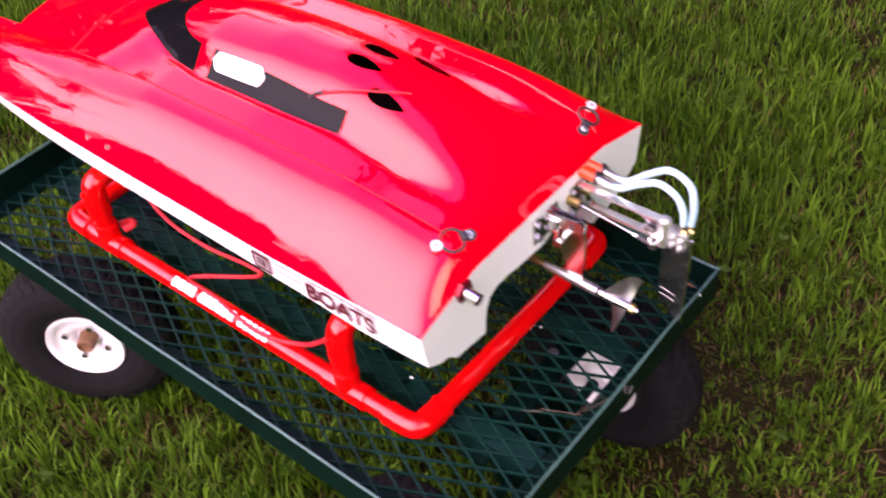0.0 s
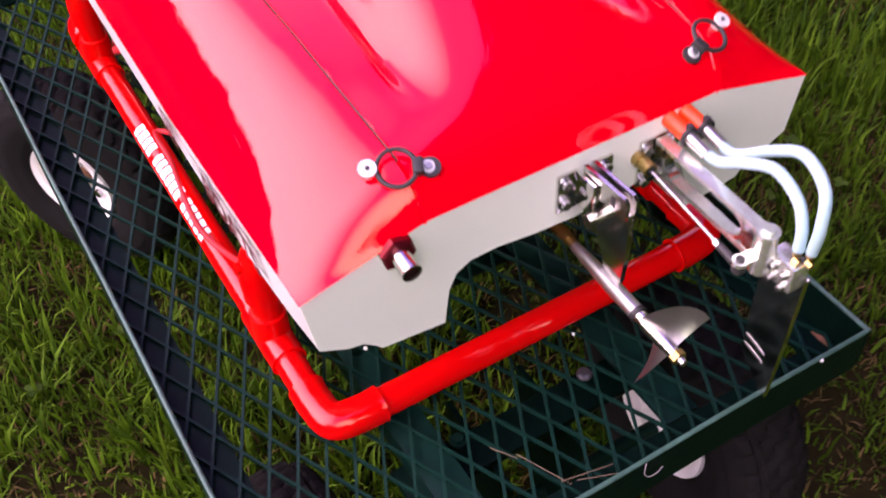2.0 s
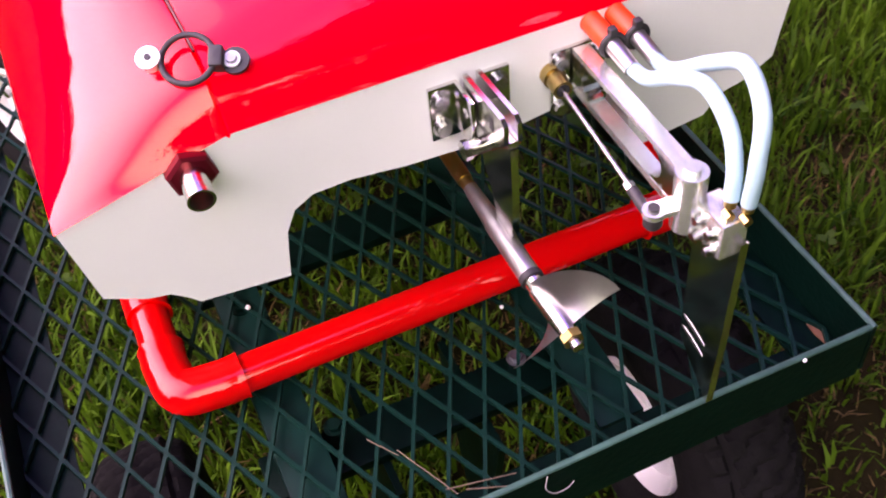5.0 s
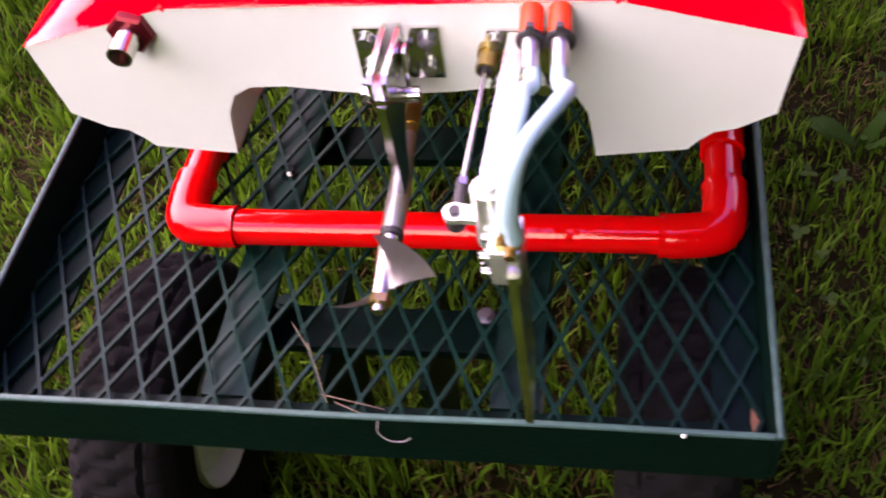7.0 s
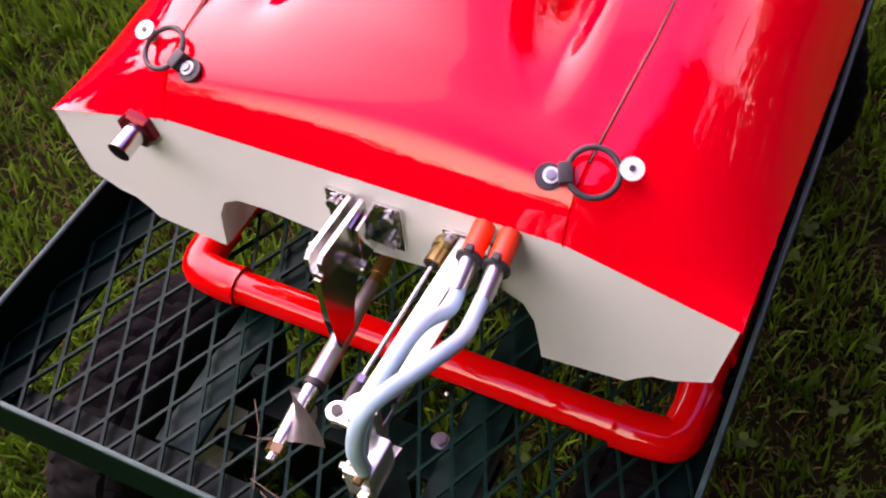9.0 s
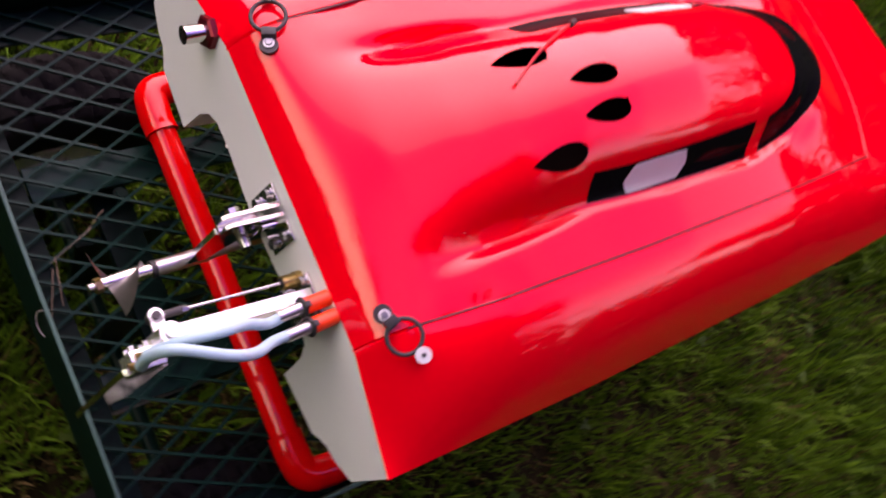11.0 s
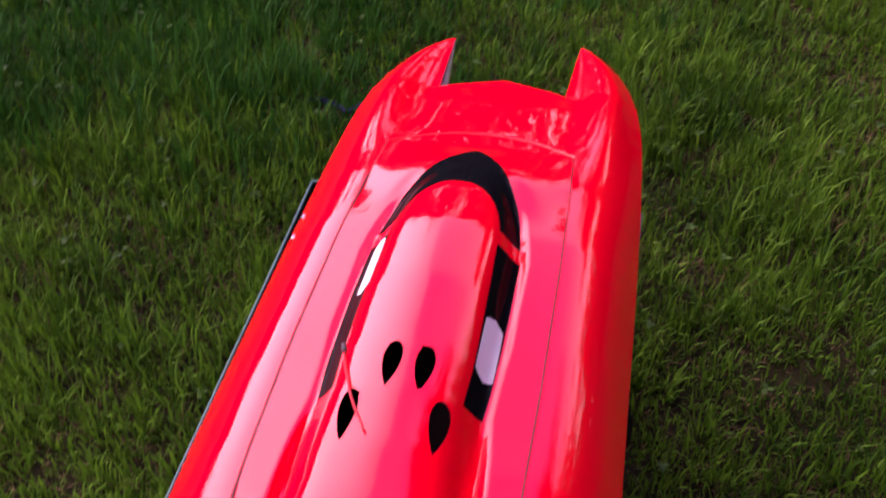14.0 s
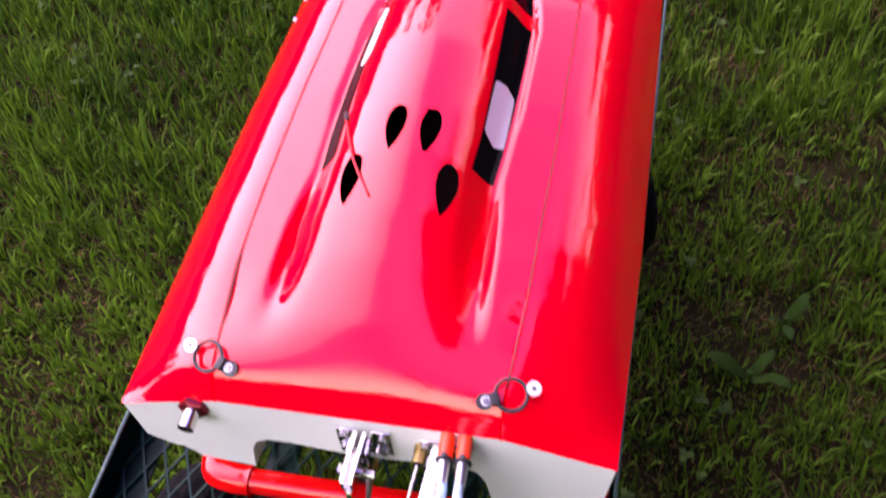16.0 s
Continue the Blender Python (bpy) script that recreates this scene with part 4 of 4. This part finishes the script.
rod(bm, (-0.008, -0.026, 0.489), (0.018, -0.026, 0.489), 0.0042, seg=16)
rod(bm, (-0.0105, -0.026, 0.489), (-0.007, -0.026, 0.489), 0.0052, seg=8)
part("clamp_bolt", bm, CHROME, clamp)
# black patch laid on the cheek where a slot would look dark
part("slot_patch", one(box, (0.0001, -0.0385, 0.5055), (0.0006, -0.0345, 0.5135), 0.0002), RUBBER, clamp, "dark patch on the clamp cheek, for the shade in a slot")
bm = bmesh.new()
for k, (x0, x1) in enumerate(((0.0030, 0.0068),)):
    prism(bm, [(x0, -0.010, 0.500), (x0, -0.050, 0.502), (x0, -0.0505, 0.470), (x0, -0.049, 0.446), (x0, -0.046, 0.436), (x0, -0.034, 0.436), (x0, -0.028, 0.455), (x0, -0.014, 0.482)], (x1 - x0, 0, 0))
part("strut_blade", bm, STEEL, boat, "thin polished strut blade")
bm = bmesh.new()
SH = lambda y: Vector((0.0012 + (0.03 - y) * 0.012, y, 0.4400 - (0.03 - y) * 0.045))
rod(bm, SH(0.10), SH(-0.002), 0.0036, seg=14)
rod(bm, SH(0.10), SH(0.004), 0.0044, seg=14)
shaft = part("shaft_tube", bm, BRASS, boat, "brass propeller shaft tube")
bm = bmesh.new()
rod(bm, SH(-0.002), SH(-0.030), 0.0038, 0.0052, seg=18)
rod(bm, SH(-0.030), SH(-0.0685), 0.0055, 0.0058, seg=18)
part("strut_barrel", bm, SATIN, shaft, "round alloy strut barrel")
bm = bmesh.new()
rod(bm, SH(-0.0685), SH(-0.0720), 0.0062, seg=18)
part("rubber_collar", bm, RUBBER, shaft)
bm = bmesh.new()
rod(bm, SH(-0.0720), SH(-0.079), 0.0050, seg=16)
rod(bm, SH(-0.079), SH(-0.1075), 0.0060, 0.0046, seg=18)
hubp = part("propeller_hub", bm, CHROME, boat, "two-bladed polished metal propeller")


def blade(phi):
    """One helical blade: the outline widens from the root's fore end to a pointed tip at the straight trailing edge."""
    bm = bmesh.new()
    up = []
    for i in range(15):
        s = i / 14
        ang = phi + radians(98) * (1 - s)
        c = SH(-0.0765 - 0.0280 * s)
        edge_r = 0.0050 + 0.0262 * math.sin(s * math.pi / 2) ** 0.85
        row = []
        for j in range(8):
            r = 0.0042 + (edge_r - 0.0042) * j / 7
            lag = -0.12 * (r / 0.03) ** 2
            row.append(bm.verts.new((c.x + r * math.cos(ang + lag), c.y, c.z + r * math.sin(ang + lag))))
        up.append(row)
    for i in range(14):
        for j in range(7):
            bm.faces.new((up[i][j], up[i][j + 1], up[i + 1][j + 1], up[i + 1][j]))
    bmesh.ops.solidify(bm, geom=bm.faces[:], thickness=0.0008)
    part("blade", bm, SATIN, hubp)


blade(radians(33))
blade(radians(213))
bm = bmesh.new()
rod(bm, SH(-0.1075), SH(-0.1120), 0.0054, seg=6)
part("propeller_nut", bm, BRASS, hubp, "brass propeller nut")
part("shaft_end", one(rod, SH(-0.112), SH(-0.1162), 0.0030, seg=12), ZINC, hubp)

# rudder: bracket, slotted arm, pivot block, blade
bm = bmesh.new()
box(bm, (0.0490, TY - 0.0025, 0.4680), (0.0800, TY, 0.5080), 0.0012)
plate = part("rudder_bracket", bm, STEEL, boat, "polished rudder bracket plate")
for x in (0.0535, 0.0755):
    for z in (0.4735, 0.5020):
        screw_head((x, TY - 0.0025, z), (0, -1, 0), plate)
bm = bmesh.new()
ARM = lambda x, y, z: Vector((x - 0.0010 + y * 0.033, y * 1.045, z - y * 0.025))


def bar(bm, a, b, w, h):
    """A flat bar between two points, w across and h high."""
    a, b = Vector(a), Vector(b)
    d = (b - a).normalized()
    s = Vector((0, 0, 1)).cross(d).normalized() * w / 2
    u = d.cross(s).normalized() * h / 2
    q = [[bm.verts.new(p + s * i + u * j) for i, j in ((-1, -1), (1, -1), (1, 1), (-1, 1))] for p in (a, b)]
    for k in range(4):
        bm.faces.new((q[0][k], q[0][(k + 1) % 4], q[1][(k + 1) % 4], q[1][k]))
    bm.faces.new(q[0])
    bm.faces.new(q[1])


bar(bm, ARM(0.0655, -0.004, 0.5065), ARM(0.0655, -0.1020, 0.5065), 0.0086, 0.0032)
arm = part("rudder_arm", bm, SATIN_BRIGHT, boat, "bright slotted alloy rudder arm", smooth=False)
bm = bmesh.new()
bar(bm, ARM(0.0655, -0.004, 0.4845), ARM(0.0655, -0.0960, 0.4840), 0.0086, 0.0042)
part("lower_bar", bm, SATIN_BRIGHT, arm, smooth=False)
for sgn, yy in ((1, -0.0215), (-1, -0.0780)):
    bm = bmesh.new()
    rings = [[bm.verts.new(ARM(x, yy + sgn * r * math.sin(k * math.pi / 9), 0.4957 + r * math.cos(k * math.pi / 9))) for x, r in ((0.0613, 0.0077), (0.0697, 0.0077), (0.0697, 0.0109), (0.0613, 0.0109))] for k in range(10)]
    for a, b in zip(rings, rings[1:]):
        for k in range(4):
            bm.faces.new((a[k], a[(k + 1) % 4], b[(k + 1) % 4], b[k]))
    bm.faces.new(rings[0])
    bm.faces.new(rings[-1])
    bmesh.ops.recalc_face_normals(bm, faces=bm.faces[:])
    part("slot_end", bm, CHROME, arm, smooth=False)
for y, d in ((-0.004, 0.0082), (-0.0875, 0.0085)):
    bm = bmesh.new()
    bar(bm, ARM(0.0655, y, 0.4957), ARM(0.0655, y - d, 0.4957), 0.0082, 0.0200)
    part("spacer", bm, CHROME, arm, smooth=False)
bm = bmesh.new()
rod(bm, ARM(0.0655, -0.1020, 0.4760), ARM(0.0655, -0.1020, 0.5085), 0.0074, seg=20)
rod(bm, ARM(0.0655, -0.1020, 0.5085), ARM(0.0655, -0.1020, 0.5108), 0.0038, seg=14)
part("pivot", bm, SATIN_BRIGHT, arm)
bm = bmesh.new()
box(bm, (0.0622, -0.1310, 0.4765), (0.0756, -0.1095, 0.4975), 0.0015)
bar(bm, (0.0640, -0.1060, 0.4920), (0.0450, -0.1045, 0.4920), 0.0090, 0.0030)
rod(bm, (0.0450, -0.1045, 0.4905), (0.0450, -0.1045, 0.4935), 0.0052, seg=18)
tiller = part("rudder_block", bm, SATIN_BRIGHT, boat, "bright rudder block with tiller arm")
for z in (0.4800, 0.4900):
    screw_head((0.0622, -0.1160, z), (-1, 0, 0), tiller, 0.0022)
    screw_head((0.0622, -0.1255, z - 0.001), (-1, 0, 0), tiller, 0.0022)
bm = bmesh.new()
rod(bm, (0.0450, -0.1045, 0.4950), (0.0450, -0.1045, 0.4930), 0.0027, seg=12)
rod(bm, (0.0450, -0.1045, 0.4905), (0.0450, -0.1045, 0.4825), 0.0030, seg=12)
part("tiller_screw", bm, RUBBER, tiller, "black socket screw")
bm = bmesh.new()
prism(bm, [(0.0700, -0.1020, 0.4760), (0.0700, -0.1345, 0.4860), (0.0700, -0.1335, 0.4200), (0.0700, -0.1315, 0.3640), (0.0700, -0.1030, 0.3900)], (0.0042, 0, 0))
blade_ob = part("rudder_blade", bm, STEEL, boat, "mirror-polished steel rudder blade", smooth=False)
bm = bmesh.new()
for z in (0.4045, 0.3960):
    lens = [(0.0697, -0.1135 + 0.0095 * math.cos(k * math.pi / 8), z + 0.0022 * math.cos(k * math.pi / 8) + 0.0013 * math.sin(k * math.pi / 8)) for k in range(16)]
    prism(bm, lens, (0.0004, 0, 0))
part("water_hole", bm, SATIN, blade_ob)

# push rod and its brass sleeve
bm = bmesh.new()
rod(bm, (0.0500, TY, 0.4945), (0.0490, -0.0150, 0.4940), 0.0050, seg=18)
rod(bm, (0.0500, TY, 0.4945), (0.0500, -0.0050, 0.4945), 0.0062, seg=18)
sleeve = part("rod_sleeve", bm, BRASS, boat, "brass push-rod sleeve")
# black disc over the closed end, for the shade inside the bore
part("bore_disc", one(rod, (0.0490, -0.0150, 0.4940), (0.0490, -0.0154, 0.4940), 0.0036, seg=14), RUBBER, sleeve)
bm = bmesh.new()
rod(bm, (0.0490, -0.0130, 0.4940), (0.0455, -0.0860, 0.4892), 0.0013, seg=10)
rod(bm, (0.0457, -0.0820, 0.4895), (0.0455, -0.0860, 0.4892), 0.0028, seg=6)
prod_ = part("push_rod", bm, ZINC, boat, "thin steel push rod")
bm = bmesh.new()
rod(bm, (0.0455, -0.0860, 0.4892), (0.0450, -0.1000, 0.4875), 0.0028, seg=10)
rod(bm, (0.0450, -0.1045, 0.4845), (0.0450, -0.1045, 0.4900), 0.0044, seg=14)
part("rod_end", bm, RUBBER, prod_, "black plastic rod end")

# two cooling-water lines: orange sleeve, clip, nipple and silicone tube
for x, bend in ((0.0725, [(0.0750, -0.046, 0.5132), (0.0738, -0.069, 0.5300), (0.0748, -0.090, 0.5400), (0.0725, -0.1115, 0.5350), (0.0707, -0.1212, 0.5212), (0.0692, -0.1242, 0.5060)]),
                (0.0860, [(0.0872, -0.0475, 0.5145), (0.0925, -0.070, 0.5315), (0.0910, -0.094, 0.5470), (0.0785, -0.1225, 0.5485), (0.0735, -0.1310, 0.5276), (0.0740, -0.1300, 0.5060)])):
    bm = bmesh.new()
    a, b = Vector((x - 0.001, TY, 0.5180)), Vector((x, -0.0200, 0.5160))
    rod(bm, a, b, 0.0056, seg=18)
    sl = part("water_line_sleeve", bm, ORANGE, boat, "orange rubber sleeve")
    bm = bmesh.new()
    pipe(bm, [b + (Vector((1, 0, 0)) * math.cos(k * math.pi / 12) + Vector((0, 0, 1)) * math.sin(k * math.pi / 12)) * 0.0056 for k in range(24)], 0.0016, 8, closed=True)
    box(bm, (x - 0.002, -0.0215, 0.5215), (x + 0.002, -0.0175, 0.5255), 0.0005)
    part("clip", bm, RUBBER, sl, "black clip")
    bm = bmesh.new()
    n2 = Vector((x + 0.0008, -0.0370, 0.5130))
    rod(bm, b, n2, 0.0045, 0.0041, seg=16)
    part("nipple", bm, SATIN, sl, "satin metal nipple")
    bm = bmesh.new()
    pipe(bm, spline([(x + 0.0004, -0.030, 0.5142)] + bend, 10), 0.0037, 14)
    part("silicone_tube", bm, TUBE, boat, "cloudy pale blue silicone water tube")
    bm = bmesh.new()
    e = Vector(bend[-1])
    rod(bm, e + Vector((0, 0, 0.002)), e - Vector((0, 0, 0.004)), 0.0028, seg=12)
    rod(bm, e - Vector((0.002, 0, 0.0065)), e - Vector((0.0022, 0.0045, 0.0070)), 0.0023, seg=6)
    part("brass_fitting", bm, BRASS, tiller, "small brass elbow fitting")

# ---------------------------------------------------------------- small things in the lawn and on the mesh
bm = bmesh.new()
pipe(bm, spline([(-0.53, 1.47, -0.012), (-0.49, 1.45, 0.006), (-0.45, 1.44, 0.0), (-0.42, 1.41, 0.012), (-0.40, 1.43, 0.014), (-0.40, 1.47, -0.008)], 8), 0.0065, 10)
tagged(part("hose", bm, BLUE), "faded blue hose end lying in the grass", "hose")


def weed(at, leaves, size, seed):
    rnd = random.Random(seed)
    ob = thing("broadleaf_weed", at, "low broad-leaved green weed growing in the lawn", "weed", "weeds in the lawn")
    for k in range(leaves):
        a = k * 2 * math.pi / leaves + rnd.uniform(-0.9, 0.9)
        ln = size * rnd.uniform(0.5, 1.35)
        rise = rnd.uniform(0.1, 0.9)
        bm = bmesh.new()
        rows = []
        for i in range(7):
            t = i / 6
            w = ln * 0.15 * (1 + 0.25 * math.sin(9 * t + k)) * math.sin(math.pi * (0.06 + 0.94 * t) ** 0.8) + 0.002
            c = Vector((math.cos(a), math.sin(a), 0)) * ln * (0.12 + 0.88 * t) + Vector((0, 0, 0.030 + ln * rise * math.sin(t * 2.0)))
            s = Vector((-math.sin(a), math.cos(a), 0)) * w
            rows.append([bm.verts.new(Vector(at) + c + s * q + Vector((0, 0, -abs(q) * w * 0.25 + (0.25 * w if q == 0 else 0) * -1))) for q in (-1, -0.5, 0, 0.5, 1)])
        for i in range(6):
            for j in range(4):
                bm.faces.new((rows[i][j], rows[i][j + 1], rows[i + 1][j + 1], rows[i + 1][j]))
        part("leaf", bm, WEED, ob)
    part("stem", one(rod, Vector(at) - Vector((0, 0, 0.015)), Vector(at) + Vector((0, 0, 0.04)), 0.004, seg=8), WEED, ob)


weed((0.355, 0.43, -0.028), 5, 0.048, 1)
weed((0.40, 0.52, -0.02), 4, 0.034, 2)
weed((-0.27, 0.06, 0.0), 4, 0.050, 4)

bm = bmesh.new()
for a, b in (((-0.075, -0.05, 0.306), (-0.055, -0.09, 0.304)), ((-0.088, -0.035, 0.305), (-0.075, -0.052, 0.303)), ((-0.05, -0.09, 0.305), (-0.01, -0.105, 0.304)), ((-0.06, -0.085, 0.305), (-0.02, -0.092, 0.303))):
    rod(bm, a, b, 0.0004, 0.0003, seg=5)
tagged(part("dry_stalks", bm, STRAW), "a few dry grass stalks lying on the mesh", "straw", kind="stuff")
bm = bmesh.new()
pipe(bm, spline([(-0.014, -0.1175, 0.3335), (-0.0155, -0.1190, 0.324), (-0.0105, -0.1195, 0.3165), (-0.003, -0.1190, 0.3150), (0.002, -0.1180, 0.3175)], 6), 0.00035, 6)
tagged(part("wire_loop", bm, GREY_DECAL), "thin pale thread hanging from the wagon's rear lip", "thread")
# the second, on the rear lip, stands in for a small clear loop
for x, y, z, s in ((-0.121, 0.096, 0.302, 0.0018), (0.149, -0.1165, 0.3335, 0.0014), (0.026, 0.02, 0.302, 0.0014)):
    bm = bmesh.new()
    bmesh.ops.create_icosphere(bm, subdivisions=2, radius=s, matrix=Matrix.Translation((x, y, z)))
    for v in bm.verts:
        v.co += Vector((0, 0, 0.35 * s * noise.noise(v.co * 400)))
    tagged(part("white_speck", bm, WHITE_DECAL), "small white speck on the wagon's green steel", "crumb", "white crumbs on the wagon")
bm = bmesh.new()
prism(bm, [(0.1885, -0.076, 0.2972), (0.1910, -0.074, 0.2972), (0.1925, -0.083, 0.2972), (0.1915, -0.093, 0.2972), (0.1890, -0.094, 0.2972), (0.1878, -0.085, 0.2972)], (0, 0, 0.0008))
tagged(part("rust_chip", bm, RUST), "reddish rust patch on the wagon's flange", "rust")

# ---------------------------------------------------------------- trees round the lawn


def tree(at, height, spread, seed):
    rnd = random.Random(seed)
    at = Vector(at)
    ob = thing("tree", at, "broad-leaved tree at the edge of the lawn", "tree", "trees round the lawn")
    bm = bmesh.new()
    top = at + Vector((rnd.uniform(-0.4, 0.4), rnd.uniform(-0.4, 0.4), height * 0.8))
    mid = at.lerp(top, 0.45) + Vector((rnd.uniform(-0.3, 0.3), rnd.uniform(-0.3, 0.3), 0))
    pts = spline([at - Vector((0, 0, 0.2)), at.lerp(mid, 0.5), mid, top], 5)
    pipe(bm, pts, [0.24 * (1 - 0.85 * i / (len(pts) - 1)) for i in range(len(pts))], 10)
    ends = []
    for k in range(30):
        t = rnd.uniform(0.07, 0.97)
        s = pts[int(t * (len(pts) - 1))]
        a = rnd.uniform(0, 6.283)
        reach = spread * rnd.uniform(0.5, 1.0) * (1.15 - 0.6 * t) * (0.55 if at.length < 8 and t < 0.4 else 1.0)
        e = s + Vector((math.cos(a) * reach, math.sin(a) * reach, rnd.uniform(0.2, 0.5) * reach))
        m = s.lerp(e, 0.5) + Vector((0, 0, 0.1 * reach))
        q = spline([s, m, e], 4)
        pipe(bm, q, [0.08 * (1 - 0.8 * i / (len(q) - 1)) for i in range(len(q))], 6)
        ends += [m, e, m.lerp(e, 0.5), e + Vector((rnd.uniform(-0.5, 0.5), rnd.uniform(-0.5, 0.5), rnd.uniform(0, 0.5)))]
    part("trunk", bm, BARK, ob)
    verts, faces = [], []
    near = at.length < 8
    for e in ends + [top]:
        for k in range(300 if near else 80):
            c = e + Vector((rnd.gauss(0, 0.40), rnd.gauss(0, 0.40), rnd.gauss(0, 0.32)))
            if math.hypot(c.x, c.y - 0.4) < 2.2:
                continue
            u = Vector((rnd.gauss(0, 1), rnd.gauss(0, 1), rnd.gauss(0, 0.6))).normalized()
            v = u.orthogonal().normalized()
            s = rnd.uniform(0.07, 0.15) if near else rnd.uniform(0.09, 0.19)
            i = len(verts)
            verts += [c - u * s, c + v * s * 0.5, c + u * s, c - v * s * 0.5]
            faces.append((i, i + 1, i + 2, i + 3))
    sheet("crown", verts, faces, LEAF, ob, smooth=False)


rnd = random.Random(12)
for k, (ang, dist, h, wide) in enumerate((
        (-26, 3.9, 13.0, 2.8), (2, 4.0, 13.5, 2.8), (16, 4.8, 12.0, 2.2), (50, 12.0, 5.0, 2.4), (64, 10.5, 7.2, 2.6), (76, 10.5, 6.8, 2.6), (90, 11.0, 7.0, 2.7), (103, 11.5, 6.8, 2.7),
        (114, 12.5, 5.6, 2.6), (124, 18.0, 5.0, 2.5), (133, 19.0, 4.9, 2.6), (142, 19.5, 5.1, 2.6), (151, 20.0, 5.4, 2.6), (161, 20.0, 5.6, 2.6), (172, 20.0, 5.4, 2.6), (184, 19.0, 5.4, 2.6), (198, 16.0, 6.0, 2.6),
        (212, 11.0, 7.0, 2.6), (226, 10.5, 5.4, 2.6), (242, 11.0, 4.6, 2.4), (258, 11.0, 4.6, 2.4), (276, 10.5, 5.6, 2.6), (292, 6.0, 11.0, 2.7), (314, 4.6, 12.5, 2.8))):
    a = radians(ang)
    tree((dist * math.cos(a), 0.4 + dist * math.sin(a), 0), h, wide, 100 + k)


def leaf_screen(count, seed):
    """Unseen leaves added to block low sky between the trees, all round the lawn."""
    rnd = random.Random(seed)
    verts, faces = [], []
    for k in range(count):
        a = rnd.uniform(0, 6.283)
        open_side = smooth_step(0.0, 0.6, -math.cos(a) - 0.45)
        far = 12.5 + 12 * open_side + rnd.uniform(-1.2, 1.2)
        top = (2.3 + 0.7 * noise.noise((math.cos(a) * 5, math.sin(a) * 5, 2))) * (1 - 0.25 * open_side)
        c = Vector((far * math.cos(a), 0.4 + far * math.sin(a), top * rnd.random() ** 0.8))
        u = Vector((rnd.gauss(0, 1), rnd.gauss(0, 1), rnd.gauss(0, 0.7))).normalized()
        v, size = u.orthogonal().normalized(), rnd.uniform(0.16, 0.34)
        i = len(verts)
        verts += [c - u * size, c + v * size * 0.5, c + u * size, c - v * size * 0.5]
        faces.append((i, i + 1, i + 2, i + 3))
    return tagged(sheet("undergrowth", verts, faces, LEAF, smooth=False), "dark leafy screen out of view, added along the edge of the lawn", "undergrowth", kind="stuff")


leaf_screen(26000, 77)
